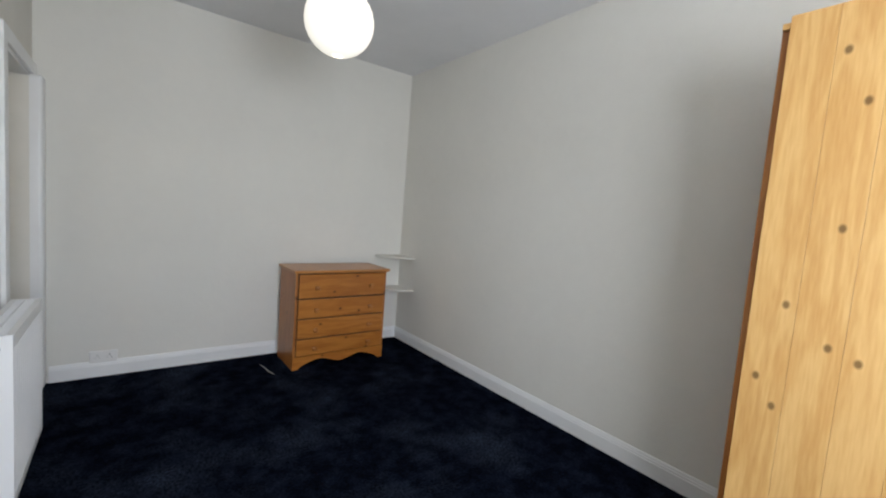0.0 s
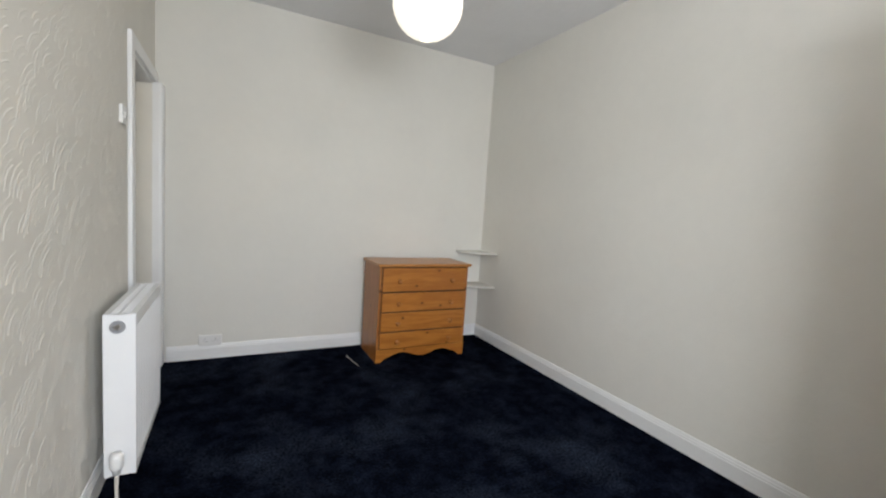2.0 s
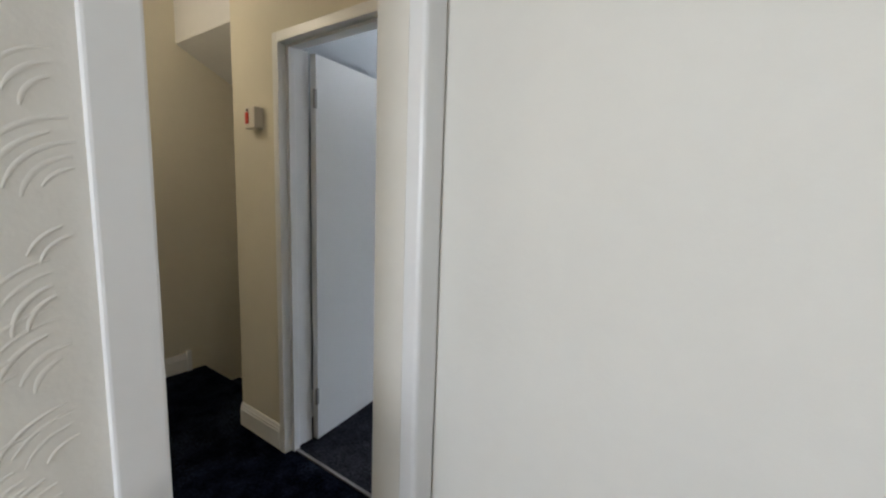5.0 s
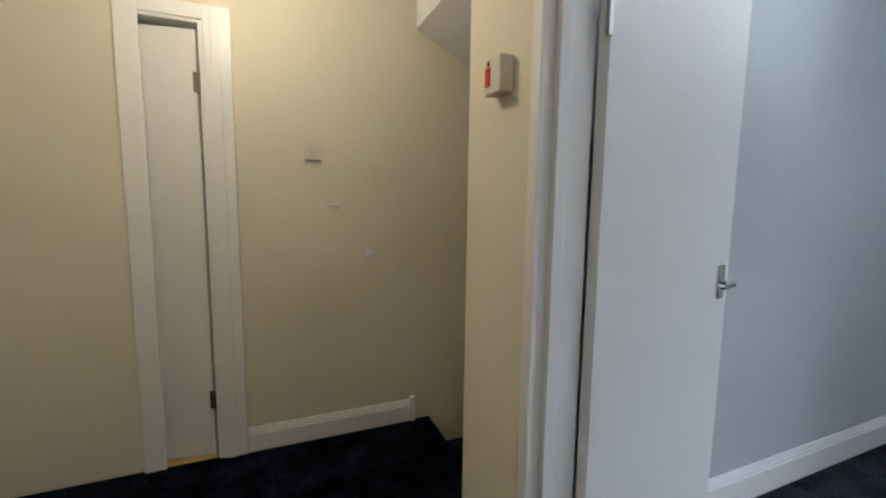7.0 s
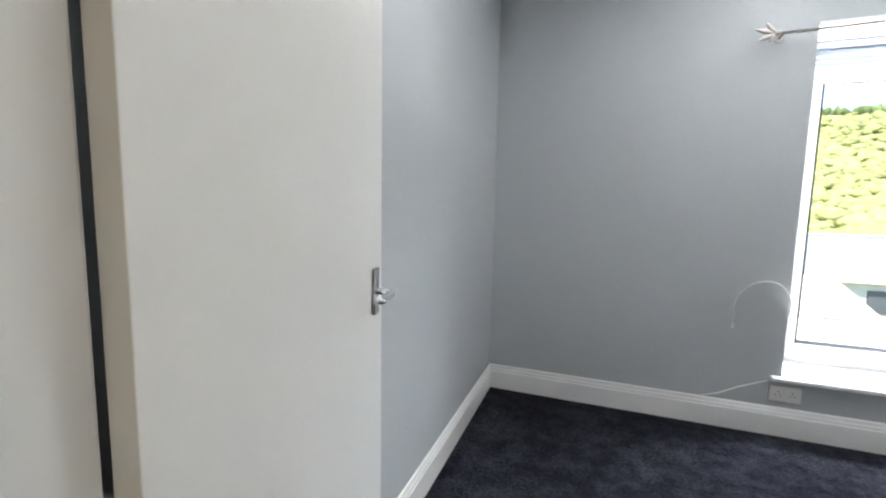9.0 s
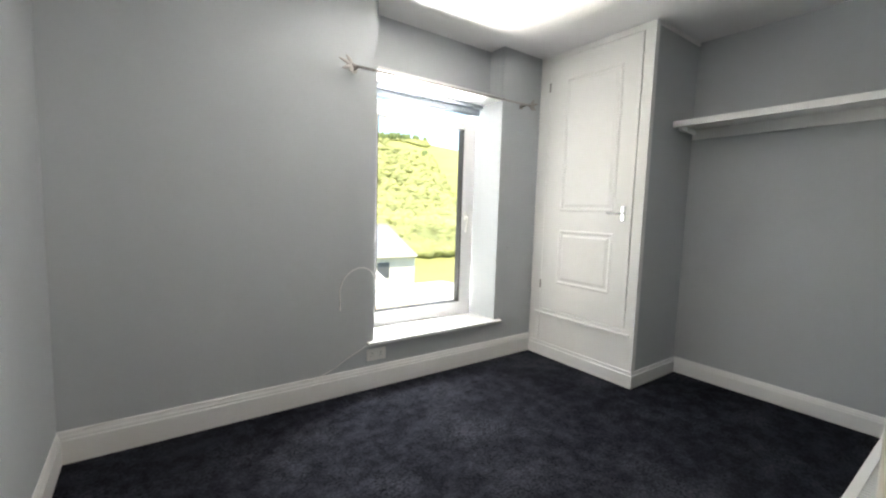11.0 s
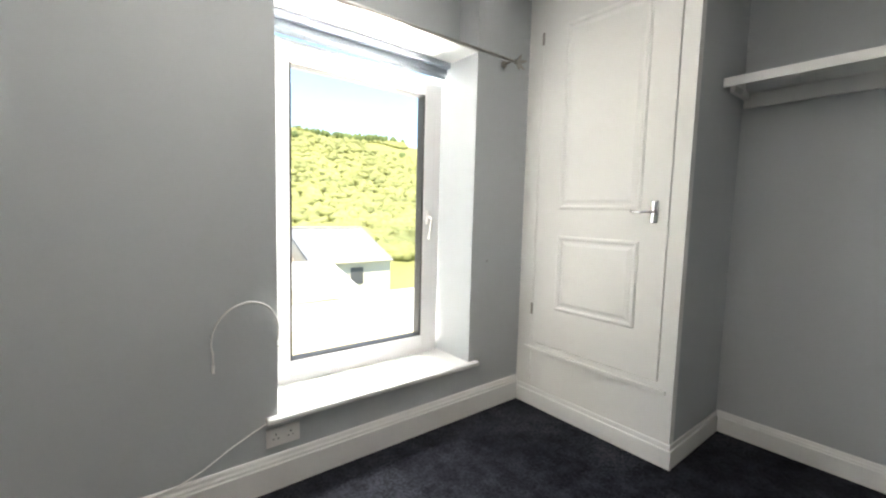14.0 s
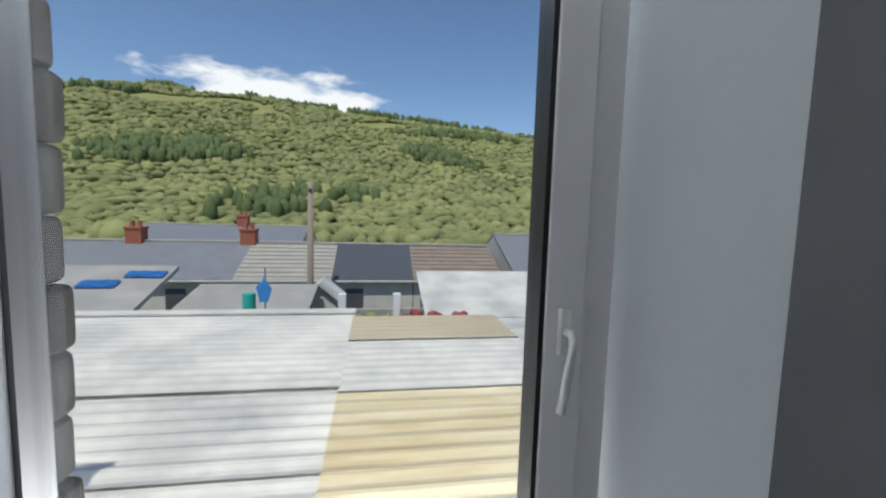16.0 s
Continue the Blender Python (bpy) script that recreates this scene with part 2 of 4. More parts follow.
M_RED = mat("red_switch", (0.55, 0.03, 0.02), 0.3)
M_BLACK = mat("black_rubber", (0.015, 0.015, 0.017), 0.5)
M_UPVC = mat("white_upvc", (0.80, 0.80, 0.81), 0.28, var=0.02, scale=3)
M_GLASS = glass_mat()
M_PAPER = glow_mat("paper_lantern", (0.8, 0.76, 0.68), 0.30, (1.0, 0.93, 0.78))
M_BULB = glow_mat("lit_bulb", (0.9, 0.8, 0.6), 9.0, (1.0, 0.72, 0.38))
M_CABLE = mat("white_cable", (0.72, 0.72, 0.70), 0.45)
M_GREYFIT = mat("grey_fitting", (0.25, 0.25, 0.26), 0.5)
M_BRASS = mat("worn_brass", (0.62, 0.50, 0.30), 0.35, 1.0)
M_VINYL = mat("yellow_oak_vinyl", (0.52, 0.36, 0.15), 0.4, var=0.1, stretch=(1, 8, 1))
M_BLIND = mat("blue_grey_roller_blind", (0.36, 0.41, 0.47), 0.7, var=0.05)
# outdoors
M_SHEET = mat("weathered_white_sheet", (0.64, 0.62, 0.55), 0.7, var=0.12, scale=0.9, bump=0.2, bscale=12, dirt=(0.36, 0.36, 0.34))
M_SHEET_Y = mat("stained_cream_sheet", (0.64, 0.59, 0.43), 0.7, var=0.14, scale=0.8, bump=0.2, bscale=12, dirt=(0.36, 0.27, 0.13), stretch=(0.3, 2.6, 1))
M_SHEET_B = mat("beige_sheet", (0.42, 0.36, 0.25), 0.8, var=0.12, scale=1.2)
M_SLATE = mat("dark_slate", (0.075, 0.082, 0.095), 0.55, var=0.2, scale=3)
M_SLATE_L = mat("pale_slate", (0.19, 0.20, 0.215), 0.6, var=0.2, scale=3)
M_TILE = mat("brown_concrete_tile", (0.25, 0.20, 0.155), 0.8, var=0.2, scale=2)
M_TILE_L = mat("buff_concrete_tile", (0.36, 0.34, 0.29), 0.8, var=0.15, scale=2)
M_RENDER = mat("pale_render", (0.55, 0.53, 0.48), 0.85, var=0.12, scale=1.5)
M_CONCRETE = mat("grey_concrete", (0.33, 0.32, 0.29), 0.9, var=0.18, scale=1.2)
M_BRICK = mat("red_brick", (0.32, 0.10, 0.06), 0.85, var=0.25, scale=5)
M_POLE = mat("weathered_timber", (0.27, 0.22, 0.17), 0.85, var=0.2, scale=4, stretch=(4, 4, 0.4))
M_BLUE = mat("blue_tarp", (0.05, 0.25, 0.62), 0.5, var=0.15)
M_TEAL = mat("teal_plastic", (0.03, 0.42, 0.36), 0.5, var=0.1)
M_FOL_RED = mat("copper_leaves", (0.24, 0.05, 0.05), 0.8, var=0.4, scale=4, island=True)
M_LEAF = mat("spring_leaves", (0.245, 0.25, 0.10), 0.8, var=0.35, scale=0.05, island=True, spec=0.1, dirt=(0.15, 0.17, 0.075))
M_LEAF_D = mat("conifer_leaves", (0.11, 0.145, 0.06), 0.85, var=0.3, scale=0.08, island=True, spec=0.1)
M_GROUND = mat("rough_grass", (0.26, 0.26, 0.095), 0.95, var=0.35, scale=0.06, spec=0.1, dirt=(0.18, 0.19, 0.07))
# dark brown that paints the shade in the gaps between drawers
M_GAP_SHADE = mat("drawer_gap_shade", (0.05, 0.022, 0.008), 0.7, var=0.2)
# near-black colour stands in for shade that the rear lamps would lift
M_STONE_SHADE = mat("shaded_stone", (0.02, 0.019, 0.018), 0.95, var=0.3, scale=6, bump=0.5, bscale=20, spec=0.0)
M_STONE = mat("dark_stone", (0.20, 0.18, 0.16), 0.9, var=0.3, scale=3, bump=0.5, bscale=9)

# ---- mesh helpers ----


def box(bm, x0, y0, z0, x1, y1, z1, bev=0.0, seg=2):
    r = bmesh.ops.create_cube(bm, size=1.0)
    v = r["verts"]
    for q in v:
        q.co = Vector(((x0 + x1) / 2 + q.co.x * (x1 - x0), (y0 + y1) / 2 + q.co.y * (y1 - y0), (z0 + z1) / 2 + q.co.z * (z1 - z0)))
    if bev:
        es = list({e for q in v for e in q.link_edges})
        bmesh.ops.bevel(bm, geom=es, offset=bev, segments=seg, affect="EDGES", profile=0.6)


def boxes(*rows, bev=0.0):
    bm = bmesh.new()
    for r in rows:
        box(bm, *r, bev=bev)
    return bm


def cyl(bm, p, q, r, r2=None, n=16):
    p, q = Vector(p), Vector(q)
    d = q - p
    m = Matrix.Translation((p + q) / 2) @ d.to_track_quat("Z", "Y").to_matrix().to_4x4()
    bmesh.ops.create_cone(bm, cap_ends=True, segments=n, radius1=r, radius2=r if r2 is None else r2, depth=d.length, matrix=m)


def tube(points, r, n=8):
    """A round tube along points."""
    bm = bmesh.new()
    pts = [Vector(p) for p in points]
    rings = []
    for i, p in enumerate(pts):
        d = (pts[min(i + 1, len(pts) - 1)] - pts[max(i - 1, 0)]).normalized()
        q = d.to_track_quat("Z", "Y")
        rings.append([bm.verts.new(p + q @ Vector((r * math.cos(a * 2 * math.pi / n), r * math.sin(a * 2 * math.pi / n), 0))) for a in range(n)])
    for a, b in zip(rings, rings[1:]):
        for i in range(n):
            bm.faces.new((a[i], a[(i + 1) % n], b[(i + 1) % n], b[i]))
    bm.faces.new(rings[0][::-1]); bm.faces.new(rings[-1])
    return bm


def lathe(profile, n=32):
    """A body turned about z from (radius, height) pairs."""
    bm = bmesh.new()
    rings = [[bm.verts.new((r * math.cos(a * 2 * math.pi / n), r * math.sin(a * 2 * math.pi / n), z)) for a in range(n)] for r, z in profile]
    for a, b in zip(rings, rings[1:]):
        for i in range(n):
            bm.faces.new((a[i], a[(i + 1) % n], b[(i + 1) % n], b[i]))
    return bm


def extrude(outline, axis, a, b):
    """A prism: the outline (pairs in the two other axes, in order) from a to b along the axis."""
    bm = bmesh.new()
    def put(u, v, w):
        return {0: (w, u, v), 1: (u, w, v), 2: (u, v, w)}[axis]
    lo = [bm.verts.new(put(u, v, a)) for u, v in outline]
    hi = [bm.verts.new(put(u, v, b)) for u, v in outline]
    k = len(outline)
    for i in range(k):
        bm.faces.new((lo[i], lo[(i + 1) % k], hi[(i + 1) % k], hi[i]))
    bm.faces.new(lo[::-1]); bm.faces.new(hi)
    bmesh.ops.recalc_face_normals(bm, faces=bm.faces)
    return bm


def mesh_of(name, bm, material, smooth=False):
    bmesh.ops.recalc_face_normals(bm, faces=bm.faces)
    me = bpy.data.meshes.new(name)
    bm.to_mesh(me)
    bm.free()
    me.materials.append(material)
    if smooth:
        for p in me.polygons:
            p.use_smooth = True
    return me


def part(name, bm, material, parent=None, label="", smooth=False):
    ob = new(name, mesh_of(name, bm, material, smooth))
    if parent:
        ob.parent = parent
    if label:
        ob["label"] = label
    return ob


def thing(name, label, category, group="", m=None):
    ob = new(name)
    if m is not None:
        ob.matrix_world = m
    return tagged(ob, label, category, group)


def structure(name, bm, material, label="", category="", smooth=False):
    return tagged(part(name, bm, material, smooth=smooth), label, category or name.split("_")[0], kind="structure")


# ---- setting: front bedroom A, landing, rear bedroom B ----
AX, AY, AZ = 2.84, -5.3, 2.78
BX0, BX1, BY, BZ = -1.08, 2.88, 2.69, 2.66
WALL0, WALL1 = 0.03, 0.125
structure("floor", boxes((0.0, AY, -0.2, AX, 0.0, 0.0)), M_CARPET_A, "navy black worn carpet of the front bedroom", "carpet floor")
structure("floor_landing", boxes((-2.28, -1.8, -0.2, 0.0, 0.26, 0.0), (-1.312, 0.26, -0.2, 0.0, 0.27, -0.01)), M_CARPET_A, "dark navy carpet of the landing", "carpet floor")
structure("floor_rear", boxes((BX0, 0.10, -0.19, BX1, BY, 0.003), (-0.885, 0.06, -0.19, -0.155, 0.10, 0.003)), M_CARPET_B, "charcoal blue carpet with pale wear", "carpet floor")
structure("ceiling", boxes((-0.15, AY, AZ, AX + 0.1, 0.1, AZ + 0.15)), M_CEIL, "white papered ceiling", "ceiling")
structure("ceiling_rear", boxes((BX0 - 0.1, 0.1, BZ, BX1 + 0.1, BY + 0.45, BZ + 0.15)), M_CEIL, "white painted ceiling", "ceiling")
structure("ceiling_landing", boxes((-2.4, -1.9, 2.6, -0.1, 0.17, 2.75)), M_CEIL, "white landing ceiling", "ceiling")
# shared wall between the bedrooms with the rear bedroom's doorway
structure("wall_between", boxes((0.0, 0.0, -0.2, AX + 0.1, WALL1 - 0.005, 2.95)), M_CREAM, "plain cream wall", "wall")
structure("wall_between_rear_face", boxes((0.0, WALL1 - 0.005, 0.0, BX1, WALL1, BZ)), M_GREY, "blue grey painted wall", "wall")
structure("wall_landing_north", boxes((-1.312, WALL0, -0.2, -0.905, WALL1 - 0.005, 2.75), (-0.135, WALL0, -0.2, 0.0, WALL1 - 0.005, 2.75), (-0.905, WALL0, 2.0, -0.135, WALL1 - 0.005, 2.75)), M_LANDING, "magnolia landing wall with a doorway", "wall")
structure("wall_rear_south", boxes((BX0, WALL1 - 0.005, 0.003, -0.905, WALL1, BZ), (-0.135, WALL1 - 0.005, 0.003, 0.0, WALL1, BZ), (-0.905, WALL1 - 0.005, 2.0, -0.135, WALL1, BZ)), M_GREY, "blue grey wall round the doorway", "wall")
structure("wall_east", boxes((AX, AY - 0.2, -0.2, AX + 0.15, 0.0, 2.95)), M_CREAM, "plain cream wall", "wall")
structure("wall_west", boxes((-0.13, AY - 0.2, -0.2, 0.0, -0.835, 2.95), (-0.13, -0.835, 2.052, 0.0, 0.0, 2.95), (-0.13, -0.12, -0.2, 0.0, 0.0, 2.052)), M_CREAM_PAPER, "cream wall with embossed fan wallpaper", "wall")
structure("wall_south", boxes((-0.13, AY - 0.2, -0.2, 0.55, AY, 2.95), (2.15, AY - 0.2, -0.2, AX, AY, 2.95), (0.55, AY - 0.2, -0.2, 2.15, AY, 0.85), (0.55, AY - 0.2, 2.2, 2.15, AY, 2.95)), M_CREAM, "cream wall with the front window", "wall")
structure("wall_landing_west", boxes((-2.43, -0.86, -3.0, -2.28, 4.0, 2.75), (-2.43, -1.95, -0.2, -2.28, -1.15, 2.75), (-2.43, -1.15, 2.13, -2.28, -0.86, 2.75)), M_LANDING, "magnolia stair wall", "wall")
structure("wall_landing_south", boxes((-2.43, -1.95, -0.2, -0.13, -1.8, 2.75)), M_LANDING, "magnolia landing wall", "wall")
structure("wall_landing_east", boxes((-0.135, -1.8, 0.0, -0.13, -0.835, 2.6), (-0.135, -0.835, 2.052, -0.13, 0.0, 2.6)), M_LANDING, "magnolia landing wall", "wall")
structure("wall_rear_west", boxes((-1.312, WALL1 - 0.005, -3.0, BX0, BY + 0.4, 2.9)), M_GREY, "blue grey painted wall", "wall")
structure("wall_stair_east", boxes((-1.318, 0.05, -3.0, -1.312, 4.0, 2.6)), M_LANDING, "magnolia stair wall", "wall")
structure("wall_rear_east", boxes((BX1, 0.0, -0.2, BX1 + 0.2, BY + 0.45, 2.9)), M_GREY, "blue grey alcove wall", "wall")
# window wall: deep reveal and a shallow recess above the head board
WX0, WX1, WSILL, WHEAD = 0.60, 1.76, 0.33, 2.225
structure("wall_north", boxes((BX0, BY, -3.0, WX0, BY + 0.45, 2.9), (WX1, BY, -3.0, BX1, BY + 0.45, 2.9), (WX0, BY, -3.0, WX1, BY + 0.45, WSILL), (WX0, BY + 0.17, WHEAD + 0.02, WX1, BY + 0.45, 2.9)), M_GREY, "blue grey wall with a deep window reveal", "wall")
structure("stair_soffit", extrude([(0.17, 2.26), (4.0, 0.34), (4.0, 0.5), (0.17, 2.6)], 0, -2.28, -1.318), M_CEIL, "white sloping soffit over the stairs", "ceiling")
structure("wall_stair_end", boxes((-2.43, 4.0, -3.0, -1.3, 4.1, 2.75)), M_LANDING, "magnolia stair end wall", "wall")
for k in range(9):
    structure("stair_step", boxes((-2.28, 0.26 + k * 0.24, -0.2 - (k + 1) * 0.19, -1.318, 0.26 + (k + 1) * 0.24 + 0.02, -(k + 1) * 0.19)), M_CARPET_A, "carpeted stair step going down", "step")


def skirting(name, x0, y0, x1, y1, h, nx, ny, t=0.016, label="white gloss skirting board"):
    """A moulded board along a wall from (x0, y0) to (x1, y1); (nx, ny) points into the room."""
    prof = [(0, 0), (t, 0), (t, h * 0.72), (t * 0.8, h * 0.76), (t * 0.8, h * 0.82), (t * 0.55, h * 0.88), (t * 0.45, h * 0.95), (t * 0.2, h), (0, h)]
    bm = bmesh.new()
    rings = []
    for x, y in ((x0, y0), (x1, y1)):
        rings.append([bm.verts.new((x + nx * u, y + ny * u, v + 0.002)) for u, v in prof])
    k = len(prof)
    for i in range(k):
        bm.faces.new((rings[0][i], rings[0][(i + 1) % k], rings[1][(i + 1) % k], rings[1][i]))
    bm.faces.new(rings[0][::-1]); bm.faces.new(rings[1])
    return structure(name, bm, M_WHITE, label, "skirting board")


skirting("baseboard_a_end", 0.075, 0, AX, 0, 0.115, 0, -1)
skirting("baseboard_a_east", AX, 0, AX, AY, 0.115, -1, 0)
skirting("baseboard_a_west", 0, -0.907, 0, AY, 0.115, 1, 0)
skirting("baseboard_b_west", BX0, WALL1, BX0, BY, 0.16, 1, 0)
skirting("baseboard_b_north", BX0, BY, 2.21, BY, 0.165, 0, -1, 0.02)
skirting("baseboard_b_east", BX1, 1.66, BX1, WALL1, 0.128, -1, 0)
skirting("baseboard_b_south", BX1, WALL1, -0.09, WALL1, 0.128, 0, 1)
skirting("baseboard_landing_west", -2.28, 0.155, -2.28, -0.748, 0.13, 1, 0)
skirting("baseboard_landing_north", -1.312, WALL0, -0.935, WALL0, 0.13, 0, -1)
structure("baseboard_stopper", boxes((-2.28, 0.135, 0.0, -2.258, 0.165, 0.15), bev=0.003), M_WHITE, "white end block of the skirting", "skirting board")


def doorway(name, label, pieces, bev=0.006):
    root = tagged(new(name), label, "door frame", kind="structure")
    for nm, b in pieces:
        bm = bmesh.new()
        box(bm, *b, bev=bev)
        part(nm, bm, M_WHITE, root)
    return root


# front bedroom doorway: thick rounded far post, flat casing on the near side
d1 = doorway("door_1", "white painted door frame between bedroom and landing", [
    ("casing", (0.0, -0.905, 0.0, 0.022, -0.818, 2.12)), ("head_casing", (0.0, -0.818, 2.045, 0.022, -0.01, 2.12)),
    ("lining", (-0.14, -0.835, 0.0, 0.004, -0.811, 2.045)), ("head_lining", (-0.14, -0.811, 2.026, 0.004, -0.118, 2.05)), ("landing_casing", (-0.152, -0.90, 0.0, -0.135, -0.82, 2.12))])
bm = bmesh.new()
box(bm, -0.145, -0.118, 0.0, 0.064, -0.004, 2.043, bev=0.024, seg=4)
part("post", bm, M_WHITE, d1)
part("threshold_strip", boxes((0.0, -0.811, 0.0, 0.018, -0.128, 0.006), bev=0.002), M_STEEL, d1, "thin metal carpet strip")
# rear bedroom doorway
d2 = doorway("door_2", "white painted door frame with stops and strike plate", [
    ("casing", (-0.927, WALL0 - 0.018, 0.0, -0.885, WALL0, 2.03)), ("casing", (-0.15, WALL0 - 0.018, 0.0, -0.131, WALL0, 2.03)), ("head_casing", (-0.885, WALL0 - 0.018, 1.985, -0.15, WALL0, 2.03)),
    ("lining", (-0.907, WALL0 - 0.005, 0.0, -0.885, WALL1 + 0.052, 1.988)), ("lining", (-0.155, WALL0 - 0.005, 0.0, -0.133, WALL1 + 0.004, 1.988)), ("head_lining", (-0.885, WALL0 - 0.005, 1.984, -0.155, WALL1 + 0.004, 2.003)),
    ("door_stop", (-0.885, WALL0 + 0.022, 0.0, -0.863, WALL1 - 0.038, 1.984)), ("door_stop", (-0.168, WALL0 + 0.015, 0.0, -0.155, WALL1 - 0.038, 1.984)), ("door_stop", (-0.863, WALL0 + 0.022, 1.972, -0.168, WALL1 - 0.038, 1.984)),
    ("rear_casing", (-0.142, WALL1, 0.0, -0.085, WALL1 + 0.006, 2.04)), ("rear_casing", (-0.965, WALL1, 0.0, -0.908, WALL1 + 0.017, 2.04)), ("rear_head_casing", (-0.897, WALL1, 1.988, -0.142, WALL1 + 0.017, 2.04))], bev=0.004)
part("strike_plate", boxes((-0.1575, WALL1 - 0.034, 1.0, -0.1545, WALL1 - 0.012, 1.07), bev=0.001), M_BRASS, d2, "worn brass strike plate")
part("threshold_strip", boxes((-0.885, 0.06, 0.0, -0.155, 0.078, 0.008), bev=0.002), M_STEEL, d2, "thin metal carpet strip")


def lever(parent, m, flip=1):
    """A chrome lever handle on a back plate; local +y points away from the leaf, +x along the lever."""
    bm = bmesh.new()
    box(bm, -0.018, 0.0, -0.058, 0.018, 0.007, 0.058, bev=0.006, seg=3)
    h = part("handle", bm, M_CHROME, parent, "chrome lever handle", smooth=True)
    h.matrix_basis = m
    s = tube([(0, 0.004, 0), (0, 0.03, 0), (0.004 * flip, 0.045, 0), (0.02 * flip, 0.052, 0), (0.05 * flip, 0.052, -0.003), (0.085 * flip, 0.05, -0.004), (0.105 * flip, 0.044, 0.002)], 0.0085, 12)
    part("lever", s, M_CHROME, h, smooth=True)
    return h


# door leaf of the rear bedroom, standing open
leaf = thing("bedroom_door", "white flush painted door standing open against the wall", "door", m=Matrix.Translation((-0.849, 0.19, 0.008)) @ Matrix.Rotation(radians(98.3), 4, "Z"))
bm = bmesh.new()
box(bm, 0.0, 0.0, 0.0, 0.69, 0.036, 1.972, bev=0.002)
part("leaf", bm, M_SATIN, leaf)
lever(leaf, Matrix.Translation((0.64, 0.0, 1.045)) @ Matrix.Rotation(radians(180), 4, "Z"), 1)
for hz in (0.2, 1.72):
    part("hinge", boxes((-0.012, -0.004, hz, 0.004, 0.008, hz + 0.09), bev=0.002), M_STEEL, leaf)

# bathroom doorway seen across the landing
d3 = doorway("door_3", "white painted door frame on the landing", [
    ("casing", (-2.28, -0.865, 0.0, -2.258, -0.75, 2.19)), ("casing_bead", (-2.258, -0.835, 0.0, -2.252, -0.795, 2.185)), ("casing", (-2.28, -1.20, 0.0, -2.262, -1.11, 2.19)), ("head_casing", (-2.28, -1.11, 2.125, -2.262, -0.865, 2.19)),
    ("lining", (-2.42, -0.885, 0.0, -2.27, -0.862, 2.13)), ("lining", (-2.42, -1.16, 0.0, -2.27, -1.14, 2.13)), ("head_lining", (-2.42, -1.14, 2.11, -2.27, -0.885, 2.132))], bev=0.004)
bl = thing("airing_door", "white painted narrow door ajar on the landing", "door", m=Matrix.Translation((-2.30, -0.9, 0.01)) @ Matrix.Rotation(radians(262), 4, "Z"))
bm = bmesh.new()
box(bm, 0.0, -0.035, 0.0, 0.24, 0.0, 2.08, bev=0.002)
part("leaf", bm, M_SATIN, bl)
for hz in (0.25, 1.80):
    part("hinge", boxes((-0.014, -0.004, hz, 0.014, 0.012, hz + 0.09), bev=0.002), M_STEEL, bl)
structure("floor_bathroom", boxes((-3.6, -2.2, -0.2, -2.28, -0.4, 0.002)), M_VINYL, "yellow oak vinyl floor", "floor")
structure("wall_bathroom", boxes((-3.7, -2.2, 0.0, -3.6, -0.4, 2.4), (-3.7, -0.4, 0.0, -2.43, -0.35, 2.4), (-3.7, -2.25, 0.0, -2.43, -2.2, 2.4)), M_GREY, "pale blue grey wall", "wall")
structure("ceiling_bathroom", boxes((-3.7, -2.25, 2.4, -2.43, -0.35, 2.5)), M_CEIL, "white ceiling", "ceiling")

# ---- rear window ----
w1 = tagged(new("window_1"), "white upvc window with a clear pane and lever handle", "window", kind="structure")
FX0, FX1, FZ0, FZ1, FY0, FY1 = 0.655, 1.705, 0.365, 2.105, 3.01, 3.08
fr = [("frame", (FX0 - 0.04, FY0, FZ0 - 0.02, FX0 + 0.025, FY1, FZ1 + 0.02)), ("frame", (FX1 - 0.025, FY0, FZ0 - 0.02, FX1 + 0.04, FY1, FZ1 + 0.02)), ("frame", (FX0 + 0.025, FY0, FZ0 - 0.02, FX1 - 0.025, FY1, FZ0 + 0.025)), ("frame", (FX0 + 0.025, FY0, FZ1 - 0.025, FX1 - 0.025, FY1, FZ1 + 0.02)),
      ("sash", (FX0 + 0.02, FY0 - 0.014, FZ0 + 0.02, 0.76, FY1 - 0.02, FZ1 - 0.02)), ("sash", (1.608, FY0 - 0.014, FZ0 + 0.02, FX1 - 0.02, FY1 - 0.02, FZ1 - 0.02)), ("sash", (0.76, FY0 - 0.014, FZ0 + 0.02, 1.608, FY1 - 0.02, 0.466)), ("sash", (0.76, FY0 - 0.014, 2.012, 1.608, FY1 - 0.02, FZ1 - 0.02))]
for nm, b in fr:
    bm = bmesh.new(); box(bm, *b, bev=0.004)
    part(nm, bm, M_UPVC, w1)
part("gasket", boxes((0.754, 3.0, 0.464, 0.770, 3.068, 2.014), (1.598, 3.0, 0.464, 1.613, 3.068, 2.014), (0.768, 3.004, 0.464, 1.600, 3.068, 0.473), (0.768, 3.004, 2.005, 1.600, 3.068, 2.014)), M_BLACK, w1, "black rubber gasket")
pane = part("pane", boxes((0.764, 3.022, 0.47, 1.604, 3.028, 2.01)), M_GLASS, w1, "clear glass")
pane.visible_shadow = False
hd = part("handle_plate", boxes((1.632, 2.982, 1.20, 1.656, 2.997, 1.285), bev=0.004), M_PLASTIC, w1, "white window handle")
part("handle_lever", tube([(1.644, 2.985, 1.245), (1.644, 2.962, 1.245), (1.644, 2.955, 1.235), (1.640, 2.955, 1.19), (1.632, 2.956, 1.13), (1.628, 2.957, 1.105)], 0.008, 10), M_PLASTIC, hd, smooth=True)
bm = bmesh.new()
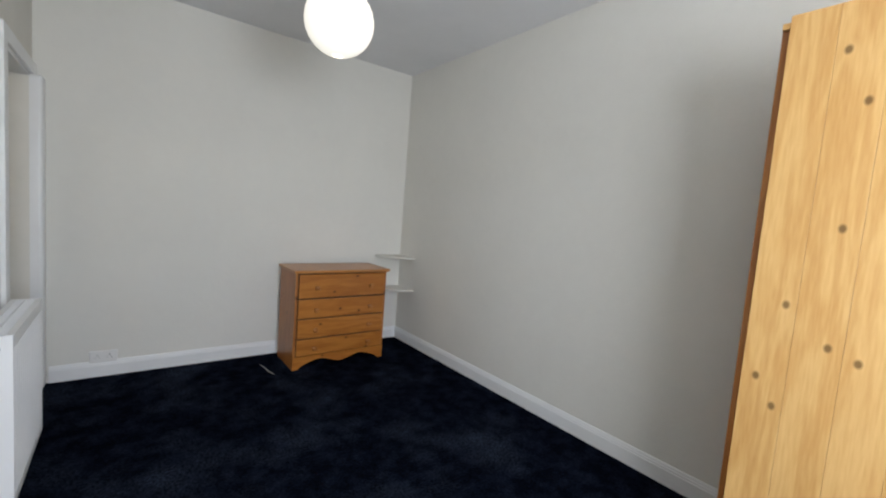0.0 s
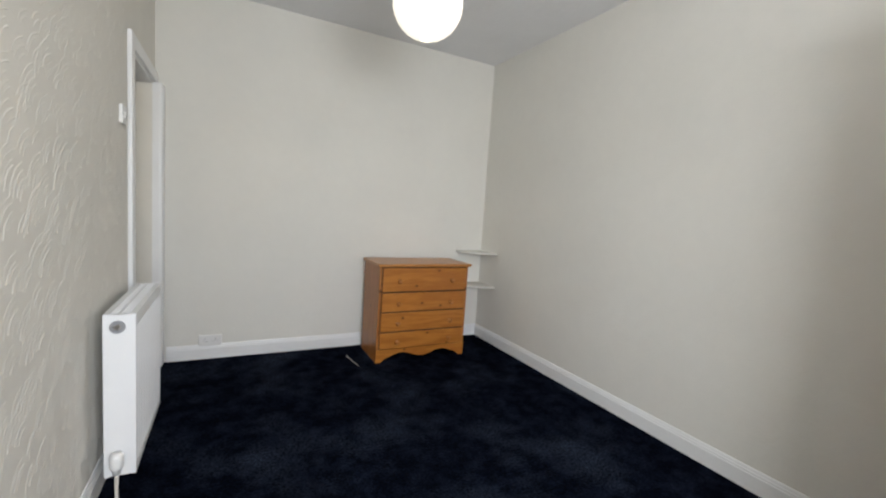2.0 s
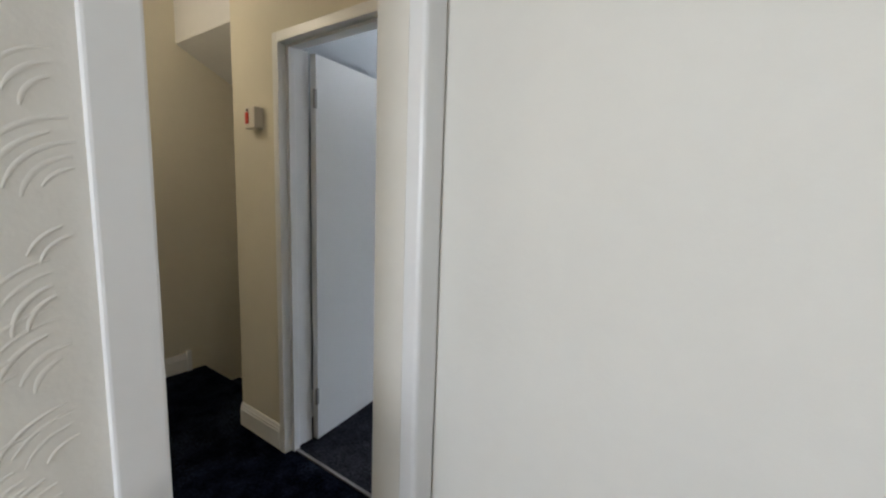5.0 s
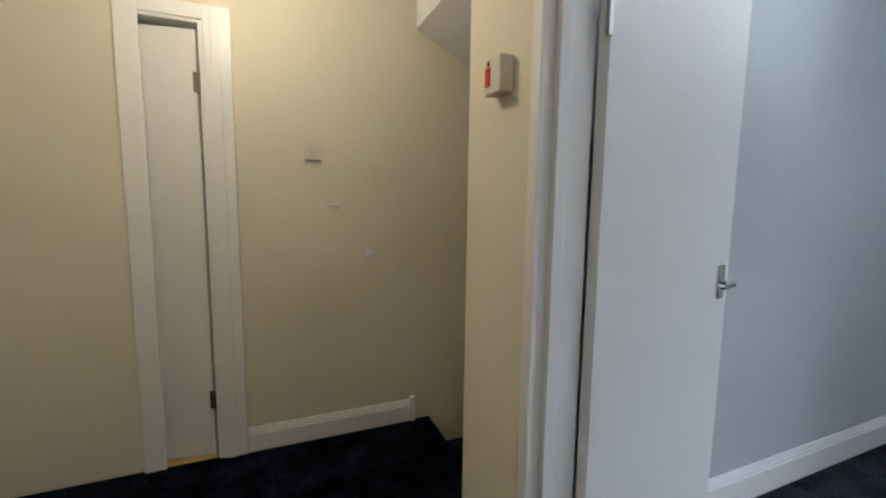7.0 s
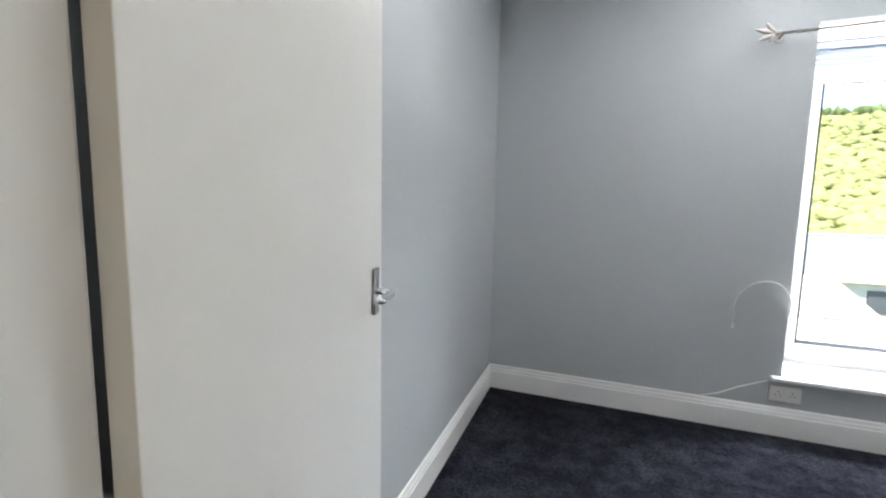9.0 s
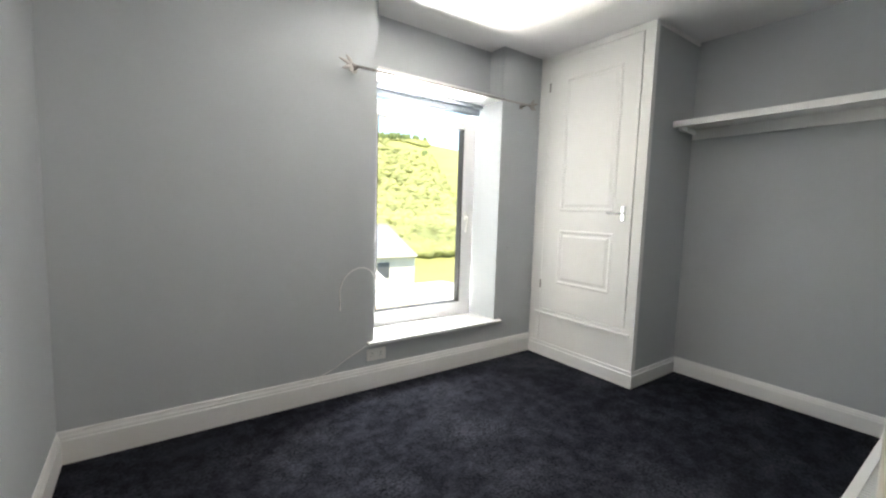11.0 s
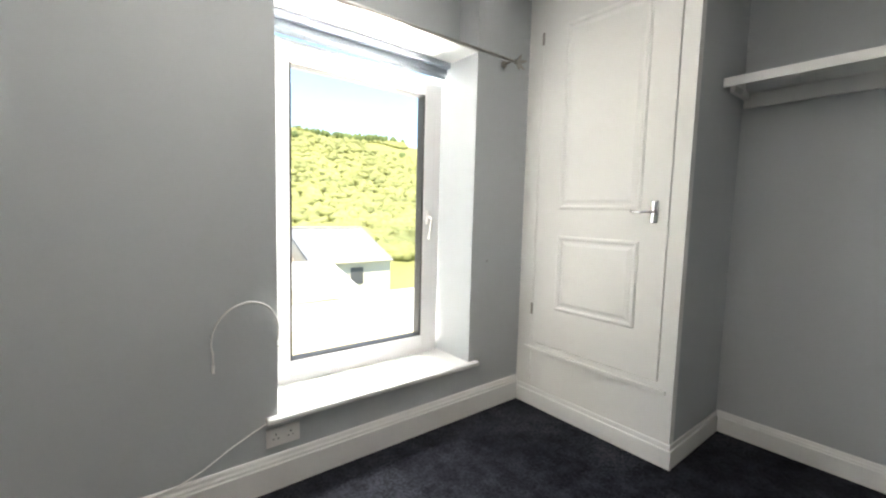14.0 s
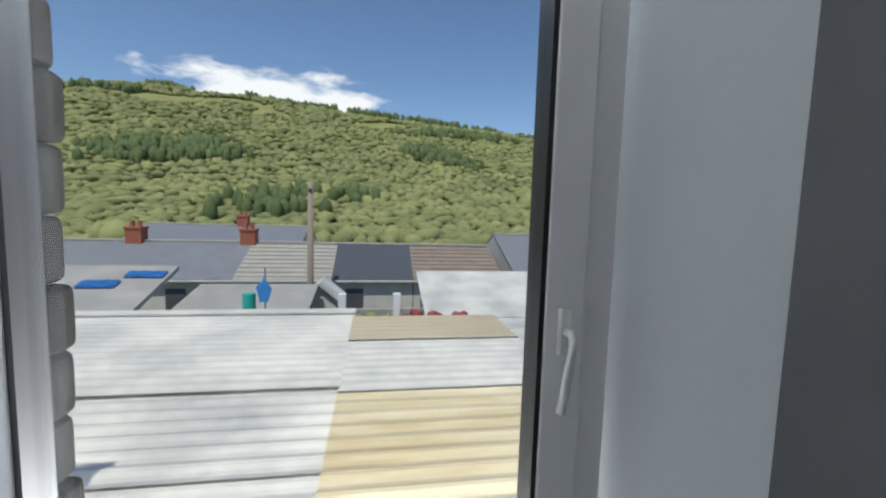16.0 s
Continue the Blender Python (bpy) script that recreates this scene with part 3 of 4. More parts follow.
box(bm, 0.545, 2.652, 0.322, 1.825, FY0 + 0.005, 0.347, bev=0.008, seg=3)
part("sill", bm, M_WHITE, w1, "white painted deep window board")
# head: white board and stepped blind
structure("window_head_board", boxes((WX0, BY - 0.004, WHEAD, WX1, 3.10, WHEAD + 0.022), bev=0.002), M_WHITE, "white board over the window reveal", "window head")
rb = thing("roller_blind", "rolled up blue grey blind with stepped pelmet under the head board", "blind")
part("pelmet", boxes((WX0 + 0.02, 2.93, 2.19, WX1 - 0.01, 3.0, 2.222), (WX0 + 0.02, 2.965, 2.155, WX1 - 0.01, 3.0, 2.19), bev=0.003), M_BLIND, rb)
bm = bmesh.new(); cyl(bm, (WX0 + 0.03, 2.975, 2.142), (WX1 - 0.02, 2.975, 2.142), 0.017)
part("roll", bm, M_BLIND, rb, smooth=True)
structure("window_2", boxes((0.55, AY - 0.12, 0.85, 0.62, AY - 0.05, 2.2), (2.08, AY - 0.12, 0.85, 2.15, AY - 0.05, 2.2), (0.62, AY - 0.12, 0.85, 2.08, AY - 0.05, 0.92), (0.62, AY - 0.12, 2.13, 2.08, AY - 0.05, 2.2)), M_UPVC, "white front window frame", "window")

# ---- things: front bedroom ----


def radiator(name, label, m, length, h, d, flutes):
    """A panel radiator, back at local y=0, facing +y, x along its length, base at z=0."""
    root = thing(name, label, "radiator", m=m)
    bm = bmesh.new()
    # fluted front sheet
    prof, step = [(0.0, d - 0.006)], length / flutes
    for k in range(flutes):
        x = k * step
        prof += [(x + step * 0.18, d - 0.006), (x + step * 0.30, d), (x + step * 0.70, d), (x + step * 0.82, d - 0.006)]
    prof += [(length, d - 0.006), (length, d - 0.02), (0.0, d - 0.02)]
    lo = [bm.verts.new((u, v, 0.04)) for u, v in prof]
    hi = [bm.verts.new((u, v, h - 0.055)) for u, v in prof]
    for i in range(len(prof)):
        j = (i + 1) % len(prof)
        bm.faces.new((lo[i], lo[j], hi[j], hi[i]))
    part("front_panel", bm, M_RAD, root)
    part("top_rail", boxes((0, d - 0.02, h - 0.055, length, d, h - 0.006), bev=0.005), M_RAD, root)
    part("bottom_rail", boxes((0, d - 0.02, 0.0, length, d, 0.04), bev=0.006), M_RAD, root)
    part("back_panel", boxes((0, 0.012, 0.0, length, 0.03, h - 0.01), bev=0.003), M_RAD, root)
    for x in (0.0, length - 0.004):
        part("side_panel", boxes((x - 0.002, 0.012, 0.005, x + 0.006, d - 0.001, h - 0.004), bev=0.001), M_RAD, root)
    part("convector", boxes((0.01, 0.034, 0.05, length - 0.01, d - 0.025, h - 0.03)), M_GRILLE, root, "dark convector fins inside")
    g = bmesh.new()
    n = int(length / 0.016)
    for k in range(n):
        x = 0.012 + k * (length - 0.024) / n
        box(g, x, 0.03, h - 0.008, x + 0.0055, d - 0.02, h - 0.003)
    box(g, 0.0, 0.012, h - 0.008, length, 0.032, h)
    box(g, 0.0, d - 0.022, h - 0.008, length, d, h)
    box(g, 0.0, d * 0.5 - 0.004, h - 0.009, length, d * 0.5 + 0.004, h - 0.002)
    for x in (0.0, length - 0.012):
        box(g, x, 0.03, h - 0.008, x + 0.012, d - 0.02, h - 0.001)
    part("grille", g, M_RAD, root, "slotted white top grille")
    return root


# front bedroom radiator: x axis runs along -y of the room, front faces +x
rA = radiator("radiator", "white fluted panel radiator with a thermostatic valve", Matrix(((0, 1, 0, 0.04), (-1, 0, 0, -0.99), (0, 0, 1, 0.12), (0, 0, 0, 1))), 0.665, 0.68, 0.12, 16)
bm = bmesh.new(); cyl(bm, (0.665, 0.06, 0.63), (0.673, 0.06, 0.63), 0.026, n=24)
part("air_plug", bm, M_GREYFIT, rA, "round grey end plug")
bm = bmesh.new(); cyl(bm, (0.673, 0.06, 0.63), (0.676, 0.06, 0.63), 0.012, n=16)
part("bleed_screw", bm, M_STEEL, rA)
bm = lathe([(0.0, 0.0), (0.013, 0.0), (0.014, 0.02), (0.021, 0.024), (0.024, 0.03), (0.024, 0.075), (0.020, 0.088), (0.0, 0.09)], 20)
v = part("valve_head", bm, M_PLASTIC, rA, "white thermostatic valve head", smooth=True)
v.matrix_basis = Matrix.Translation((0.698, 0.06, 0.03))
part("pipe", tube([(0.665, 0.06, 0.025), (0.69, 0.06, 0.025), (0.698, 0.06, 0.018), (0.698, 0.06, -0.117)], 0.0075, 10), M_PLASTIC_G, rA)

# chest of drawers
CX0, CX1, CY0, CY1, CT = 1.575, 2.405, -0.495, -0.085, 0.832
chest = thing("chest_of_drawers", "honey pine four drawer chest with wavy plinth and round knobs", "chest of drawers", m=pose((CX0 + CX1) / 2, (CY0 + CY1) / 2, 0, 0, 0, 0))
LX, LY = (CX1 - CX0) / 2, (CY1 - CY0) / 2
part("top", boxes((-LX - 0.02, -LY - 0.022, CT - 0.024, LX + 0.02, LY, CT), bev=0.007), M_PINE_Y, chest)
for sx in (-LX, LX - 0.02):
    part("side_panel", boxes((sx, -LY + 0.005, 0.0, sx + 0.02, LY, CT - 0.024), bev=0.002), M_PINE_V, chest)
part("back_panel", boxes((-LX + 0.02, LY - 0.012, 0.05, LX - 0.02, LY - 0.004, CT - 0.024)), M_PINE_V, chest)
part("carcass_rail", boxes((-LX + 0.02, -LY + 0.012, 0.10, LX - 0.02, -LY + 0.03, CT - 0.024)), M_GAP_SHADE, chest, "rail behind the drawers, coloured as the shade of their gaps")
drawers = [(0.600, 0.798, 0.03), (0.430, 0.588, 0.025), (0.262, 0.420, 0.035), (0.115, 0.252, 0.03)]
for k, (z0, z1, ins) in enumerate(drawers):
    bm = bmesh.new()
    box(bm, -LX + 0.026, -LY - 0.008, z0, LX - 0.026, -LY + 0.012, z1, bev=0.007, seg=3)
    dr = part("drawer", bm, M_PINE, chest)
    for kx in (-LX + 0.17, LX - 0.17):
        kb = lathe([(0.0, 0.0), (0.010, 0.0), (0.0085, 0.008), (0.011, 0.014), (0.019, 0.02), (0.020, 0.027), (0.015, 0.033), (0.0, 0.035)], 18)
        ob = part("knob", kb, M_KNOB, dr, smooth=True)
        ob.matrix_basis = Matrix.Translation((kx, -LY - 0.008, (z0 + z1) / 2 - 0.01)) @ Matrix.Rotation(radians(90), 4, "X")
wave = [(-LX, 0.0), (-LX + 0.045, 0.0)]
for k in range(1, 24):
    u = k / 24
    wave.append((-LX + 0.045 + u * (2 * LX - 0.09), 0.052 - 0.022 * math.cos(u * 4 * math.pi) * 1.0 if 0.12 < u < 0.88 else 0.052 * min(1, min(u, 1 - u) / 0.12) ** 0.6))
wave += [(LX - 0.045, 0.0), (LX, 0.0), (LX, 0.11), (-LX, 0.11)]
part("plinth", extrude(wave, 1, -LY, -LY + 0.018), M_PINE, chest)


def corner_shelf(z, r):
    root = thing("corner_shelf", "cream painted quarter round corner shelf", "shelf", "corner shelves", m=pose(AX, 0, z))
    pts = [(0, 0)] + [(-r * math.cos(a), -r * math.sin(a)) for a in [i * math.pi / 24 for i in range(13)]]
    part("board", extrude(pts, 2, -0.016, 0.0), M_CREAM_PAPER, root)
    part("batten", boxes((-r * 0.9, -0.016, -0.04, -0.02, -0.001, -0.016), bev=0.002), M_CREAM_PAPER, root)
    return root


corner_shelf(0.905, 0.30)
corner_shelf(0.572, 0.30)


def socket(label, m, w=0.146):
    """A double socket plate in the local xz plane facing -y."""
    root = thing("power_socket", label, "socket", m=m)
    part("plate", boxes((0, -0.012, 0, w, 0, 0.086), bev=0.004), M_PLASTIC, root)
    for c in (w * 0.28, w * 0.72):
        for dx, dz, sx, sz in ((0, 0.056, 0.004, 0.009), (-0.011, 0.036, 0.007, 0.004), (0.011, 0.036, 0.007, 0.004)):
            part("slot", boxes((c + dx - sx / 2, -0.0126, dz - sz / 2, c + dx + sx / 2, -0.0115, dz + sz / 2)), M_BLACK, root)
    for c in (w * 0.42, w * 0.58):
        part("rocker", boxes((c - 0.006, -0.0145, 0.055, c + 0.006, -0.011, 0.075), bev=0.001), M_PLASTIC, root)
    return root


socket("white double power socket above the skirting", pose(0.287, 0, 0.105), 0.16)
sw = thing("light_switch", "white double light switch beside the door", "light switch")
part("plate", boxes((0.0, -1.092, 1.617, 0.016, -1.0, 1.705), bev=0.004), M_PLASTIC, sw)
part("rocker", boxes((0.015, -1.056, 1.643, 0.02, -1.036, 1.675), bev=0.001), M_PLASTIC, sw)
for sy in (-1.083, -1.009):
    bm = bmesh.new(); cyl(bm, (0.0155, sy, 1.659), (0.017, sy, 1.659), 0.004, n=12)
    part("screw", bm, M_GREYFIT, sw)

th = thing("thread", "pale loose thread lying on the dark carpet", "thread")
part("strand", tube([(1.39, -0.26, 0.004), (1.405, -0.34, 0.005), (1.41, -0.42, 0.005), (1.43, -0.50, 0.004)], 0.0019, 6), M_PLASTIC_G, th)

# paper lantern
lamp = thing("pendant_lamp", "white round ribbed paper lantern hanging from the ceiling", "ceiling lamp", m=pose(1.365, -1.62, 2.335))
prof = []
for k in range(49):
    a = -math.pi / 2 + 0.16 + (math.pi - 0.32) * k / 48
    prof.append((0.178 * math.cos(a) + (0.0016 if k % 3 == 0 else 0.0), 0.176 * math.sin(a)))
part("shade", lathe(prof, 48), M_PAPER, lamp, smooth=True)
bm = bmesh.new(); cyl(bm, (0, 0, 0.17), (0, 0, AZ - 2.335), 0.0035, n=8)
part("cord", bm, M_CABLE, lamp)
bm = bmesh.new(); cyl(bm, (0, 0, AZ - 2.335 - 0.02), (0, 0, AZ - 2.335), 0.045, n=24)
part("ceiling_rose", bm, M_PLASTIC, lamp)

# wardrobe
wr_ = thing("wardrobe", "pale knotty pine wardrobe against the wall", "wardrobe")
WZ = 2.12
for k in range(6):
    y1 = -3.325 - k * 0.125
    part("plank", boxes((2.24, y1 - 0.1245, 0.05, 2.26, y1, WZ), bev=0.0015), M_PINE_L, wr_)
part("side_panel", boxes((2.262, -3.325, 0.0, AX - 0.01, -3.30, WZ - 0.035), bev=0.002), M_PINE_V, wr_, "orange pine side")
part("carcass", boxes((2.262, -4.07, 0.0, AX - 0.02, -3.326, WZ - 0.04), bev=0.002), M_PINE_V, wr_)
part("plinth", boxes((2.25, -4.07, 0.0, 2.262, -3.325, 0.05)), M_PINE_L, wr_)
part("top_board", boxes((2.245, -4.08, WZ - 0.039, AX - 0.01, -3.302, WZ - 0.018), bev=0.003), M_PINE_L, wr_)

# embossed fans of the wallpaper
rng = random.Random(7)
vs, fs = [], []


def ridge(cy, cz, r, a0, a1, w, hgt, x=0.0, seg=9):
    base = len(vs)
    for i in range(seg + 1):
        u = i / seg
        a = a0 + (a1 - a0) * u
        ww = w * (0.25 + 0.75 * math.sin(math.pi * min(1, 0.12 + u * 0.8)))
        for off, hh in ((-ww, 0.0), (0.0, hgt), (ww, 0.0)):
            vs.append((x + hh, cy + (r + off) * math.cos(a), cz + (r + off) * math.sin(a)))
    for i in range(seg):
        for k in range(2):
            q = base + i * 3 + k
            fs.append((q, q + 1, q + 4, q + 3))


col = 0
yy = -3.9
while yy < -0.86:
    zz = 0.13 + (0.085 if col % 2 else 0)
    while zz < 2.74:
        cy, cz = yy + rng.uniform(-0.02, 0.02), zz + rng.uniform(-0.025, 0.025)
        for k in range(rng.choice((2, 3, 4, 4, 5))):
            r = 0.055 + 0.021 * k + rng.uniform(-0.004, 0.004)
            a0 = radians(rng.uniform(94, 112))
            if cy + r * math.cos(a0) < -0.912 and cz + r < 2.77:
                ridge(cy, cz - 0.03, r, a0, a0 + radians(rng.uniform(45, 72)), rng.uniform(0.003, 0.005), rng.uniform(0.0010, 0.0020))
        zz += 0.115
    yy += 0.085
    col += 1
me = bpy.data.meshes.new("wallpaper_relief")
me.from_pydata(vs, [], fs)
me.materials.append(M_CREAM_PAPER)
for p in me.polygons:
    p.use_smooth = True
tagged(new("wallpaper_relief", me), "raised fan strokes of the cream wallpaper", "wallpaper", kind="stuff")

# ---- things: landing ----
al = thing("isolator_switch", "aged white box with a red rocker switch", "switch")
part("box", boxes((-1.125, WALL0 - 0.045, 1.62, -1.035, WALL0, 1.72), bev=0.006), M_PLASTIC_G, al)
part("rocker", boxes((-1.112, WALL0 - 0.05, 1.643, -1.088, WALL0 - 0.044, 1.695), bev=0.002), M_RED, al, "red rocker")
part("lamp", boxes((-1.106, WALL0 - 0.047, 1.70, -1.094, WALL0 - 0.044, 1.712)), M_BLACK, al)
s2 = thing("light_switch", "aged plastic light switch on the stair wall", "light switch")
part("plate", boxes((-2.28, -0.435, 1.52, -2.262, -0.35, 1.605), bev=0.004), M_PLASTIC_G, s2)
part("rocker", boxes((-2.263, -0.40, 1.548, -2.258, -0.385, 1.575), bev=0.001), M_PLASTIC_G, s2)
hb = thing("handrail_bracket", "white knob shaped handrail bracket on the stair wall", "bracket")
bm = bmesh.new(); cyl(bm, (-2.28, -0.105, 1.03), (-2.272, -0.105, 1.03), 0.03, n=20)
part("rose", bm, M_WHITE, hb)
part("arm", tube([(-2.274, -0.105, 1.03), (-2.25, -0.105, 1.03), (-2.235, -0.103, 1.04), (-2.225, -0.10, 1.06)], 0.008, 8), M_WHITE, hb)
hb2 = thing("handrail_end_cap", "small white bar of an old handrail fixing", "bracket")
part("bar", boxes((-2.28, -0.315, 1.292, -2.262, -0.255, 1.302), bev=0.002), M_WHITE, hb2)
lb = thing("landing_lamp", "bare lit bulb on the landing ceiling", "ceiling lamp", m=pose(-1.55, -0.75, 2.42))
part("holder", lathe([(0.0, 0.18), (0.02, 0.18), (0.022, 0.06), (0.0, 0.06)], 16), M_PLASTIC, lb)
part("bulb", lathe([(0.0, 0.03), (0.018, 0.035), (0.03, 0.05), (0.016, 0.062), (0.0, 0.062)], 16), M_BULB, lb)

# ---- things: rear bedroom ----
radiator("radiator", "white panel radiator under the shelf by the door", Matrix(((1, 0, 0, 0.47), (0, 1, 0, WALL1 + 0.012), (0, 0, 1, 0.12), (0, 0, 0, 1))), 0.90, 0.48, 0.135, 18)
vroot = thing("radiator_valve", "white valve with chrome ring at the radiator", "valve", m=pose(0.43, WALL1 + 0.08, 0.0))
part("head", lathe([(0.0, 0.14), (0.016, 0.14), (0.024, 0.16), (0.024, 0.21), (0.02, 0.225), (0.0, 0.226)], 20), M_PLASTIC, vroot, smooth=True)
bm = bmesh.new(); cyl(bm, (0, 0, 0.0), (0, 0, 0.14), 0.0075, n=10)
part("pipe", bm, M_STEEL, vroot)

# built-in cupboard
KX, KY = 2.22, 1.666
cup = thing("cupboard", "built-in white cupboard with a panelled door and chrome lever", "cupboard")
part("side_wall", boxes((KX + 0.02, KY, 0.0, BX1 - 0.001, KY + 0.05, BZ - 0.001)), M_GREY, cup, "blue grey painted side")
part("corner_trim", boxes((KX - 0.004, KY - 0.004, 0.0, KX + 0.045, KY + 0.002, BZ - 0.002), bev=0.002), M_WHITE, cup)
part("face_frame", boxes((KX, KY + 0.003, 0.0, KX + 0.025, 1.742, BZ - 0.002), (KX, 2.575, 0.0, KX + 0.025, BY - 0.001, BZ - 0.002), (KX, 1.742, 2.612, KX + 0.025, 2.575, BZ - 0.002), (KX, 1.742, 0.40, KX + 0.025, 2.575, 0.43)), M_SATIN, cup)
part("kick_panel", boxes((KX + 0.008, 1.742, 0.0, KX + 0.02, 2.575, 0.40)), M_SATIN, cup)
part("kick_rail", boxes((KX - 0.012, 1.70, 0.375, KX + 0.008, 2.62, 0.40), bev=0.004), M_SATIN, cup)
part("skirting", boxes((KX - 0.018, KY - 0.018, 0.002, KX, BY - 0.021, 0.1), (KX - 0.010, KY - 0.010, 0.1, KX, BY - 0.021, 0.128), bev=0.003), M_WHITE, cup)
part("side_skirting", boxes((KX + 0.001, KY - 0.016, 0.002, BX1 - 0.017, KY - 0.001, 0.1), (KX + 0.001, KY - 0.009, 0.1, BX1 - 0.017, KY - 0.001, 0.128), bev=0.003), M_WHITE, cup)
part("top_trim", boxes((KX + 0.05, KY - 0.012, BZ - 0.03, BX1 - 0.01, KY - 0.001, BZ - 0.004), bev=0.003), M_WHITE, cup)
kd = part("door", boxes((KX - 0.004, 1.747, 0.436, KX + 0.022, 2.57, 2.607), bev=0.003), M_SATIN, cup)


def moulded_panel(y0, y1, z0, z1):
    """A raised field inside a moulded frame on the cupboard door."""
    bm = bmesh.new()
    x = KX - 0.004
    rings = []
    for ins, dx in ((0.0, 0.0), (0.008, -0.006), (0.018, -0.007), (0.028, 0.0), (0.040, 0.0), (0.058, -0.006)):
        rings.append([bm.verts.new((x + dx - 0.0005, yy, zz)) for yy, zz in ((y0 + ins, z0 + ins), (y1 - ins, z0 + ins), (y1 - ins, z1 - ins), (y0 + ins, z1 - ins))])
    for a, b in zip(rings, rings[1:]):
        for i in range(4):
            bm.faces.new((a[i], a[(i + 1) % 4], b[(i + 1) % 4], b[i]))
    bm.faces.new(rings[-1])
    return part("panel", bm, M_SATIN, kd)


moulded_panel(1.885, 2.40, 1.315, 2.43)
moulded_panel(1.885, 2.40, 0.68, 1.155)
lever(kd, Matrix.Translation((KX - 0.004, 1.815, 1.31)) @ Matrix.Rotation(radians(90), 4, "Z"), 1)
for hz in (0.62, 2.35):
    part("hinge", boxes((KX - 0.008, 2.566, hz, KX - 0.002, 2.582, hz + 0.075), bev=0.001), M_STEEL, kd)

sh = thing("wall_shelf", "long white painted shelf across the alcove", "shelf")
part("board", boxes((2.565, WALL1 + 0.002, 1.99, BX1 - 0.002, 1.662, 2.008), bev=0.002), M_WHITE, sh)
part("front_lip", boxes((2.548, WALL1 + 0.002, 1.965, 2.5645, 1.662, 2.011), bev=0.002), M_WHITE, sh)
part("batten", boxes((BX1 - 0.025, WALL1 + 0.002, 1.91, BX1 - 0.002, 1.655, 1.989), bev=0.002), M_WHITE, sh)
for py in (1.63, WALL1 + 0.004):
    part("end_batten", boxes((2.62, py, 1.95, BX1 - 0.026, py + 0.022, 1.989), bev=0.002), M_WHITE, sh)
hk = thing("shelf_hook", "small white cup hook under the shelf", "hook")
part("hook", tube([(2.66, 1.60, 1.99), (2.66, 1.60, 1.95), (2.655, 1.60, 1.935), (2.645, 1.60, 1.93), (2.637, 1.60, 1.94)], 0.003, 8), M_PLASTIC, hk)

# curtain rod
rod = thing("curtain_rod", "slim brushed metal curtain rod with leaf finials", "curtain rod")
bm = bmesh.new(); cyl(bm, (0.41, 2.615, 2.185), (2.0, 2.615, 2.21), 0.0085, n=14)
part("pole", bm, M_STEEL, rod, smooth=True)
for sx, x0, z0 in ((-1, 0.40, 2.185), (1, 2.01, 2.21)):
    part("collar", (lambda b: (cyl(b, (x0 - 0.012, 2.615, z0), (x0 + 0.012, 2.615, z0), 0.014, n=16), b)[1])(bmesh.new()), M_STEEL, rod)
    part("bracket", (lambda b: (cyl(b, (x0 - sx * 0.03, 2.615, z0), (x0 - sx * 0.03, BY, z0 - 0.004), 0.006, n=10), cyl(b, (x0 - sx * 0.03, BY - 0.006, z0 - 0.004), (x0 - sx * 0.03, BY, z0 - 0.004), 0.022, n=18), b)[2])(bmesh.new()), M_STEEL, rod)
    for ang, ln in ((18, 0.10), (52, 0.075), (-22, 0.08), (-58, 0.05)):
        bm = bmesh.new()
        bmesh.ops.create_uvsphere(bm, u_segments=12, v_segments=8, radius=1.0)
        for q in bm.verts:
            taper = 1 - 0.55 * max(0, q.co.x)
            q.co = Vector(((q.co.x + 1) * ln / 2, q.co.y * 0.005, q.co.z * 0.013 * taper))
        lf = part("leaf", bm, M_STEEL, rod, smooth=True)
        lf.matrix_basis = Matrix.Translation((x0 + sx * 0.008, 2.615, z0)) @ Matrix.Rotation(0 if sx > 0 else math.pi, 4, "Z") @ Matrix.Rotation(radians(-ang), 4, "Y")

socket("white double power socket under the window board", pose(0.545, BY, 0.205), 0.15)
# aerial cable: loop by the window and along the skirting
cab = thing("aerial_cable", "thin white cable looping out of the wall by the window", "cable")
lp = []
for k in range(19):
    u = k / 18
    a = radians(200 - 215 * u)
    lp.append((0.47 + 0.135 * math.cos(a) * (1 if u < 0.7 else 0.95), BY - 0.012 - 0.05 * math.sin(math.pi * u), 0.735 + 0.155 * math.sin(a)))
part("loop", tube([(0.343, BY - 0.01, 0.615)] + lp, 0.004, 8), M_CABLE, cab, smooth=True)
part("plug", (lambda b: (cyl(b, (0.343, BY - 0.01, 0.60), (0.343, BY - 0.01, 0.632), 0.006, n=10), b)[1])(bmesh.new()), M_PLASTIC, cab)
part("riser", tube([(0.603, BY - 0.006, 0.67), (0.612, BY + 0.10, 0.62), (0.612, BY + 0.2, 0.72), (0.615, BY + 0.28, 1.0), (0.612, BY + 0.285, 1.3), (0.617, BY + 0.285, 1.7), (0.612, BY + 0.285, 2.15)], 0.004, 8), M_CABLE, cab, smooth=True)
run = [(0.555, BY - 0.008, 0.325), (0.50, BY - 0.006, 0.30), (0.40, BY - 0.006, 0.255), (0.30, BY - 0.01, 0.2), (0.20, BY - 0.022, 0.172)]
for k in range(12):
    run.append((0.12 - k * 0.1, BY - 0.018, 0.166 + 0.006 * math.sin(k * 2.1)))
part("skirting_run", tube(run, 0.0032, 8), M_CABLE, cab, smooth=True)
